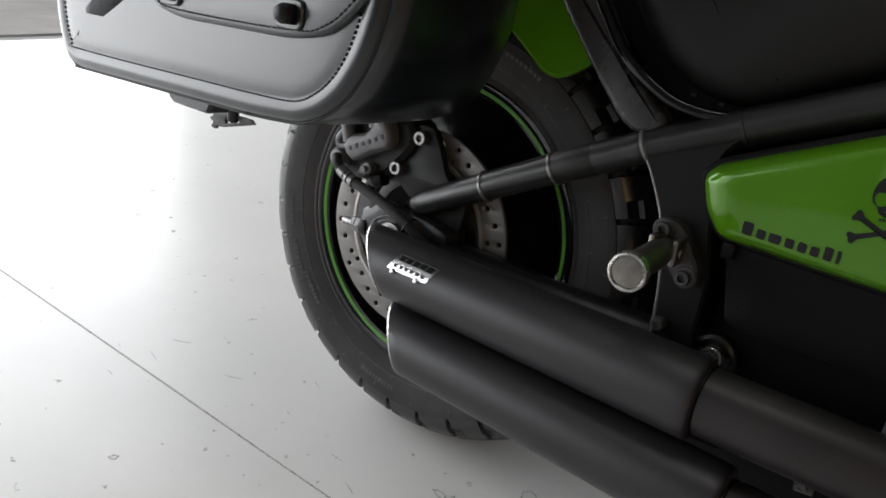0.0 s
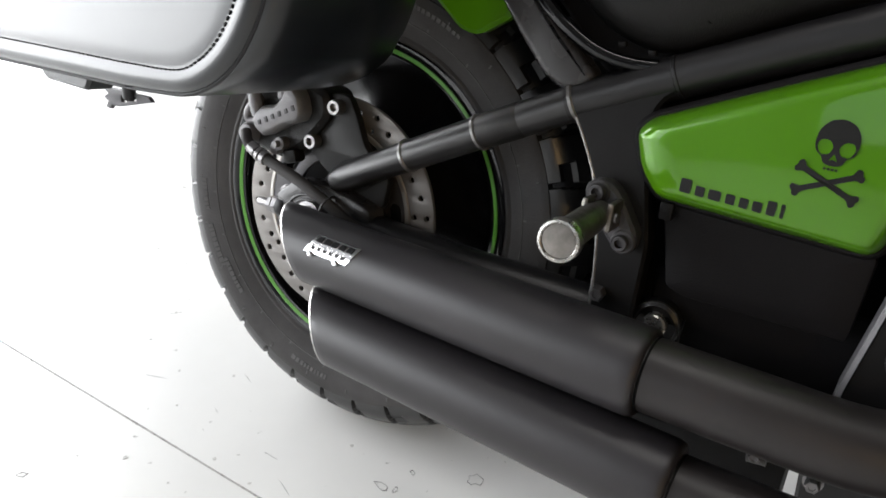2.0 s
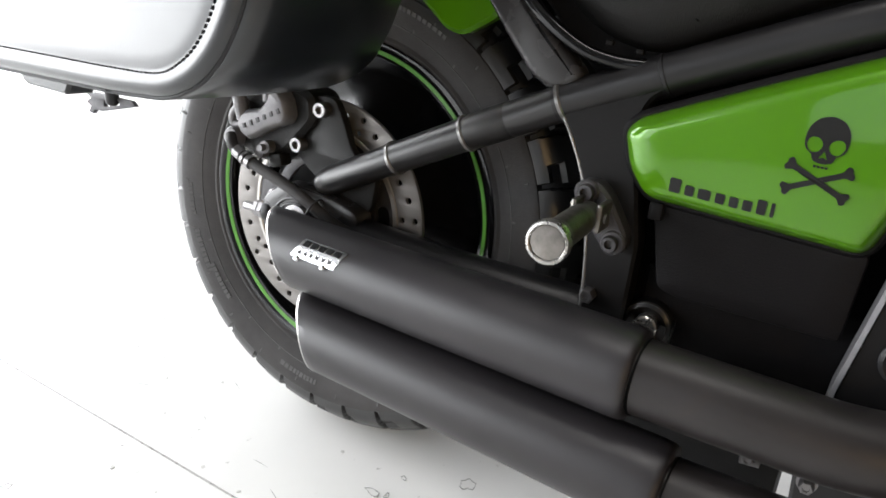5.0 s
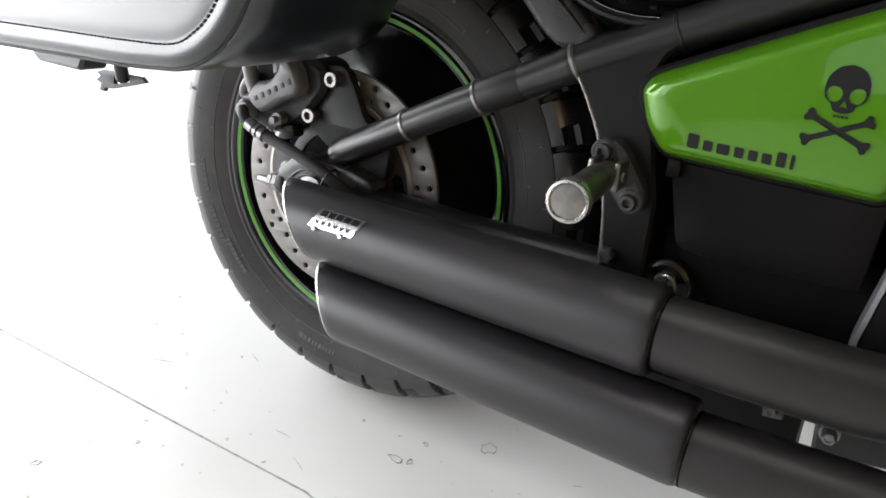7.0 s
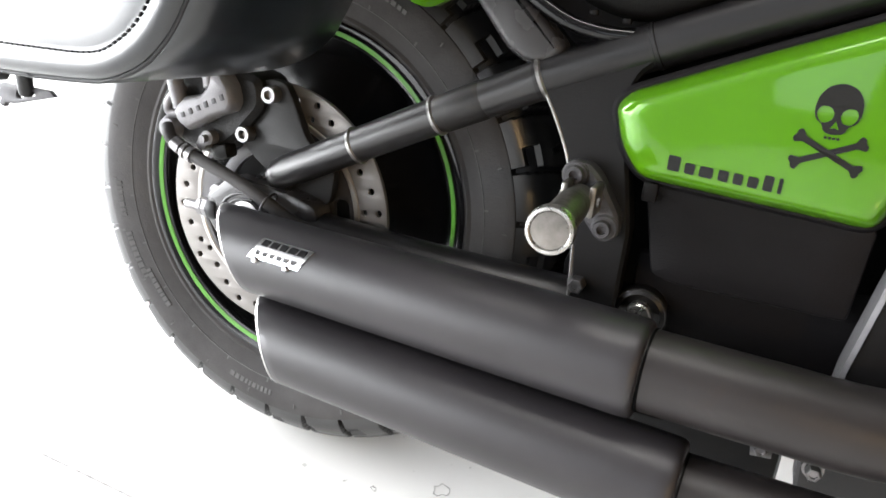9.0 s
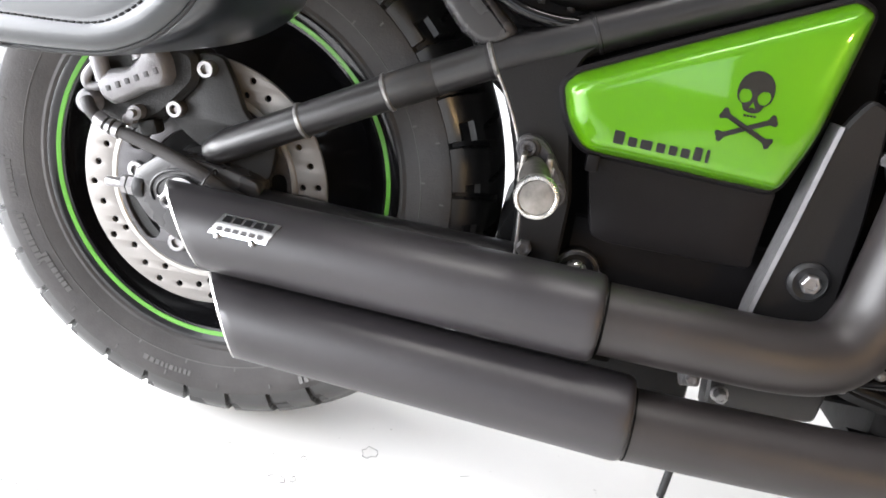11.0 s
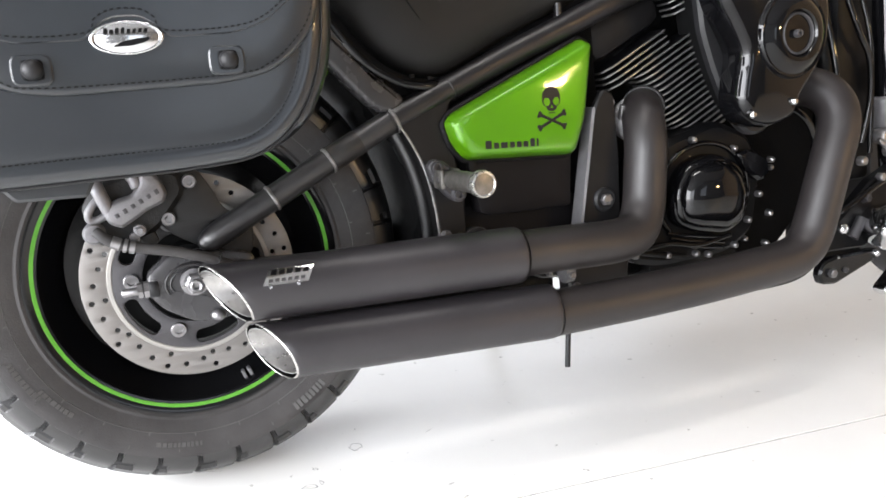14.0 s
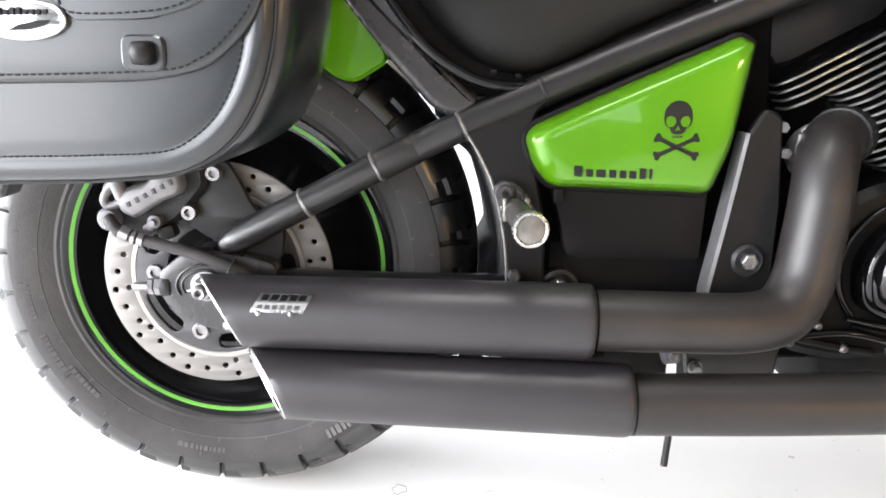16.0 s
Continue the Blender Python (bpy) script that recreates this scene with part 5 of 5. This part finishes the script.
part("brake_pipe", tube(smooth_path([(1.21, -0.15, 0.385), (1.245, -0.155, 0.345), (1.262, -0.15, 0.30), (1.25, -0.14, 0.25)]), 0.005, 10), BOLT, control, "bright brake pipe")
rpeg = part("rider_peg", lathe([(0, -0.08), (0.028, -0.08), (0.036, -0.05), (0.044, -0.02), (0.044, 0.004), (0.039, 0.012), (0.03, 0.016), (0.026, 0.013), (0, 0.013)], (1.206, -0.2, 0.228), 36), CHROME, bike, "chrome rider foot peg")
part("peg_rubber", lathe([(0.026, 0.012), (0.024, 0.017), (0, 0.017)], (1.206, -0.2, 0.228), 30), CARRIER, rpeg, "dark rubber inset")
pedal = part("brake_pedal", flat(rounded([(1.064, 0.150), (1.068, 0.158), (1.145, 0.218), (1.17, 0.22), (1.18, 0.142), (1.075, 0.14)], 0.005), -0.288, -0.262, 0.004), CHROME, bike, "chrome brake pedal pad with dark grip strip")
part("pedal_grip", flat(rounded([(1.084, 0.158), (1.132, 0.197), (1.142, 0.187), (1.1, 0.152)], 0.002), -0.2915, -0.286, 0.001), CARRIER, pedal, "dark ribbed grip")
part("pedal_arm", tube([(1.16, -0.27, 0.19), (1.2, -0.2, 0.18), (1.24, -0.15, 0.19)], 0.009, 12), CHROME, pedal)
for x, z in ((0.949, 0.374), (0.95, 0.285), (0.943, 0.23), (0.896, 0.263), (1.002, 0.352)):
    bolt(engine, (x, -0.1, z), 0.0055, 0.006, "dome", BOLT, name="case_bolt")
part("front_tyre", lathe([(0.24, -0.02), (0.255, 0.045), (0.29, 0.053), (0.318, 0.04), (0.33, 0.0), (0.318, -0.04), (0.29, -0.053), (0.24, -0.02)], (1.645, 0, 0.33), 72), RUBBER, bike, "narrow black front tyre")
side_stand = part("side_stand", tube([(0.62, 0.12, 0.2), (0.58, 0.24, 0.02)], 0.012, 14), SATIN, bike, "black side stand")
part("stand_foot", block((0.575, 0.255, 0.0285), (0.06, 0.045, 0.008), 0.002, Matrix.Rotation(radians(LEAN), 4, "X")), SATIN, side_stand)

# ---- saddlebag ----
bag = new("saddlebag")
bag.matrix_world = bike.matrix_world.copy()
tagged(bag, "black leather saddlebag with stitched flap and chrome badge", "saddlebag")
FACE = rounded([(0.139, 0.80), (0.138, 0.62), (0.135, 0.578), (0.1245, 0.54), (0.107, 0.509), (0.084, 0.487), (0.054, 0.4735), (-0.005, 0.469), (-0.296, 0.4645), (-0.318, 0.475), (-0.332, 0.51), (-0.345, 0.60), (-0.35, 0.80)],
               [0.02, 0.03, 0.025, 0.025, 0.02, 0.02, 0.025, 0.03, 0.02, 0.015, 0.03, 0.03, 0.02], 4)


def widen(pts, d):
    """Bag outline grown sideways, not downwards."""
    out = []
    for x, z in pts:
        t = max(-1.0, min(1.0, (x + 0.105) / 0.2))
        out.append((x + d * t * (0.35 + 0.65 * min(1.0, max(0.0, (z - 0.46) / 0.05))), z + (0.0 if z > 0.52 else -0.002)))
    return out


rings = []
for dd, yy in ((0.06, -0.3955), (0.034, -0.3956), (0.0225, -0.3951), (0.0195, -0.3946), (0.0165, -0.3955), (0.0115, -0.3967), (0.006, -0.3958), (0.002, -0.3928), (-0.0005, -0.3885)):
    rings.append([(x, yy, z) for x, z in inset(FACE, dd)])
for wd, yy in ((0.003, -0.389), (0.0095, -0.3835), (0.0145, -0.371), (0.0175, -0.352), (0.021, -0.325), (0.024, -0.30), (0.0245, -0.26), (0.018, -0.225), (0.01, -0.205)):
    rings.append([(x, yy, z) for x, z in widen(FACE, wd)])
part("bag_body", loft(rings), LEATHER, bag, "black leather bag body with rolled edge and rounded gusset", 60)
pts = [(x, -0.3888, z) for x, z in inset(FACE, -0.001)]
part("bag_piping", tube(smooth_path(pts, 2) + [Vector(pts[0])], 0.0016, 8), HOSE, bag, "dark piping in the seam of the bag")


def stitches(name, line, y, parent, pitch=0.0058, r=0.00085, long=0.0016, slope=0.0):
    """Short raised stitches along an open line in the bag's face; y follows the bulge."""
    P = smooth_path([(x, 0, z) for x, z in line], 12)
    bm = bmesh.new()
    acc = 0.0
    for a, b in zip(P, P[1:]):
        d = (b - a)
        L = d.length
        while acc < L:
            q = a + d * (acc / L)
            ang = math.atan2(d.z, d.x)
            g = bmesh.ops.create_cube(bm, size=1.0, matrix=Matrix.Translation((q.x, y(q.x, q.z), q.z)) @ Matrix.Rotation(-ang, 4, "Y") @ Matrix.Diagonal((long * 2, r * 2, r * 1.6, 1)))
            acc += pitch
        acc -= L
    return part(name, bm, THREAD, parent, "row of dark waxed stitches")


face_y = lambda x, z: -0.3953
stitches("stitching", [(0.117, 0.62), (0.1132, 0.578), (0.1045, 0.547), (0.090, 0.521), (0.0715, 0.5035), (0.047, 0.4922), (-0.005, 0.4892), (-0.07, 0.488), (-0.288, 0.485), (-0.301, 0.491), (-0.313, 0.52), (-0.325, 0.60)], face_y, bag, 0.005, 0.00075, 0.0015)
flap_line = rounded([(0.138, 0.80), (0.137, 0.64), (0.130, 0.602), (0.112, 0.576), (0.085, 0.5545), (0.042, 0.5455), (-0.11, 0.5425), (-0.15, 0.55), (-0.18, 0.576), (-0.2, 0.61), (-0.2, 0.80)], [0.01, 0.03, 0.03, 0.03, 0.03, 0.03, 0.03, 0.03, 0.03, 0.03, 0.01], 4)
rings = [[(x, yy, z) for x, z in inset(flap_line, dd)] for dd, yy in ((0, -0.390), (-0.0005, -0.3985), (0.0012, -0.4005), (0.004, -0.4012), (0.03, -0.4015))]
flap = part("bag_flap", loft(rings), LEATHER, bag, "stitched leather bag flap", 60)
flap_y = lambda x, z: -0.4014
stitches("stitching", [(0.130, 0.638), (0.1232, 0.605), (0.1065, 0.582), (0.081, 0.5615), (0.042, 0.5525), (-0.11, 0.5495), (-0.147, 0.557), (-0.175, 0.583), (-0.194, 0.61)], flap_y, flap)
over = [(0.138, 0.80), (0.136, 0.632), (0.105, 0.618), (0.08, 0.5985), (0.05, 0.5895), (-0.008, 0.588), (-0.018, 0.6), (-0.03, 0.607), (-0.052, 0.607), (-0.066, 0.6), (-0.076, 0.588), (-0.13, 0.587), (-0.16, 0.597), (-0.19, 0.62), (-0.2, 0.80)]
part("flap_overlay", flat(rounded(over, 0.008), -0.4038, -0.399, 0.001), LEATHER, flap, "second leather layer with a hump over the badge")
stitches("stitching", [(x, z + 0.006) for x, z in over[2:14]], lambda x, z: -0.404, flap)
ob_badge = part("bag_badge", lathe([(0, 0.004), (0.86, 0.0042), (0.9, 0.0036), (0.92, 0.0048), (0.96, 0.0052), (1.0, 0.0042), (1.0, 0.0)], (0, 0, 0), 48, None, (0, -1, 0)), CHROME, bag, "oval chrome badge with dark shapes")
ob_badge.matrix_basis = Matrix.Translation((-0.042, -0.4018, 0.5885)) @ Matrix.Rotation(radians(-1), 4, "Y") @ Matrix.Diagonal((0.0305, 1, 0.0145, 1))
part("badge_field", flat(rounded([(-0.42, -0.5), (-0.12, -0.2), (0.3, -0.05), (0.66, -0.02), (0.5, -0.3), (0.1, -0.48)], 0.08), -0.0056, -0.003, 0.0004), DARK, ob_badge, "dark swept field")
for i in range(8):
    part("name_bar", flat(rounded([(-0.62 + 0.155 * i, 0.26), (-0.52 + 0.155 * i, 0.26), (-0.49 + 0.155 * i, 0.5 + 0.1 * (i in (0, 2, 3))), (-0.59 + 0.155 * i, 0.5 + 0.1 * (i in (0, 2, 3)))], 0.02), -0.0062, -0.003, 0.0004), DARK, ob_badge)


def buckle(x, z):
    b = part("bag_buckle", flat(rounded([(x - 0.0165, z - 0.013), (x + 0.016, z - 0.013), (x + 0.0165, z + 0.013), (x - 0.016, z + 0.0135)], 0.0085), -0.4049, -0.398, 0.0016), LEATHER, bag, "square leather patch with black clasp button")
    part("clasp_ring", flat(rounded([(x - 0.008, z - 0.0085), (x + 0.0095, z - 0.0085), (x + 0.0095, z + 0.0085), (x - 0.008, z + 0.0085)], 0.004), -0.4092, -0.401, 0.002), THREAD, b)
    part("clasp_button", lathe([(0, 0), (0.0088, 0), (0.0086, 0.0045), (0.0068, 0.0082), (0.0035, 0.0102), (0, 0.0107)], (x + 0.001, -0.4085, z), 24), HOSE, b, "black domed clasp button")


buckle(0.041, 0.5655)
buckle(-0.121, 0.565)
under = part("bag_strap", flat(rounded([(-0.17, 0.47), (-0.155, 0.452), (-0.095, 0.4505), (-0.085, 0.47)], 0.004), -0.372, -0.345, 0.003), PIPING, bag, "black strap under the bag")
ladder = [(-0.106, 0.4395), (-0.1, 0.4385), (-0.098, 0.442), (-0.088, 0.4425), (-0.062, 0.449), (-0.045, 0.4535), (-0.05, 0.4575), (-0.075, 0.4575), (-0.1, 0.4575), (-0.108, 0.455), (-0.103, 0.452), (-0.109, 0.448), (-0.103, 0.445)]
LX = lambda x, z: (-0.310 + 1.362 * (x + 0.110), 0.386 + 1.375 * (z - 0.439))
hole_a = rounded([(-0.086, 0.447), (-0.078, 0.448), (-0.077, 0.453), (-0.085, 0.4535)], 0.0015, 2)
hole_b = rounded([(-0.073, 0.4495), (-0.065, 0.4515), (-0.066, 0.4545), (-0.072, 0.4545)], 0.0012, 2)
part("strap_buckle", cut_plate([[LX(*q) for q in o] for o in (ladder, hole_a, hole_b)], -0.19, 0.006, 0.0006), CARRIER, under, "small worn metal buckle")
part("buckle_hanger", tube([(-0.262, -0.192, 0.405), (-0.25, -0.205, 0.44), (-0.24, -0.215, 0.475)], 0.008, 10), HOSE, bag, "black strap end with a metal buckle")
# upper strap over the gusset
part("corner_patch", flat(rounded([(0.112, 0.632), (0.15, 0.625), (0.152, 0.66), (0.112, 0.665)], 0.004), -0.4055, -0.39, 0.002), LEATHER, bag, "stitched corner patch")
part("bag_lid_fold", loft([[(0.155 + 0.02 * math.sin(a), -0.30 + 0.085 * math.cos(a) * s, 0.64 + 0.012 * math.sin(a)) for a in [2 * math.pi * k / 16 for k in range(16)]] for s in (1.0, 0.98)]), LEATHER, bag)

# ---- ceiling lamps ----
for x, y in ((0.3, -0.6),):
    lamp = part("ceiling_lamp", block((x, y, 2.88), (1.3, 0.36, 0.04), 0.004), CEIL)
    tagged(lamp, "flat white ceiling lamp", "lamp")
    part("diffuser", block((x, y, 2.857), (1.2, 0.28, 0.008), 0.002), GLOW, lamp, "white glowing diffuser")
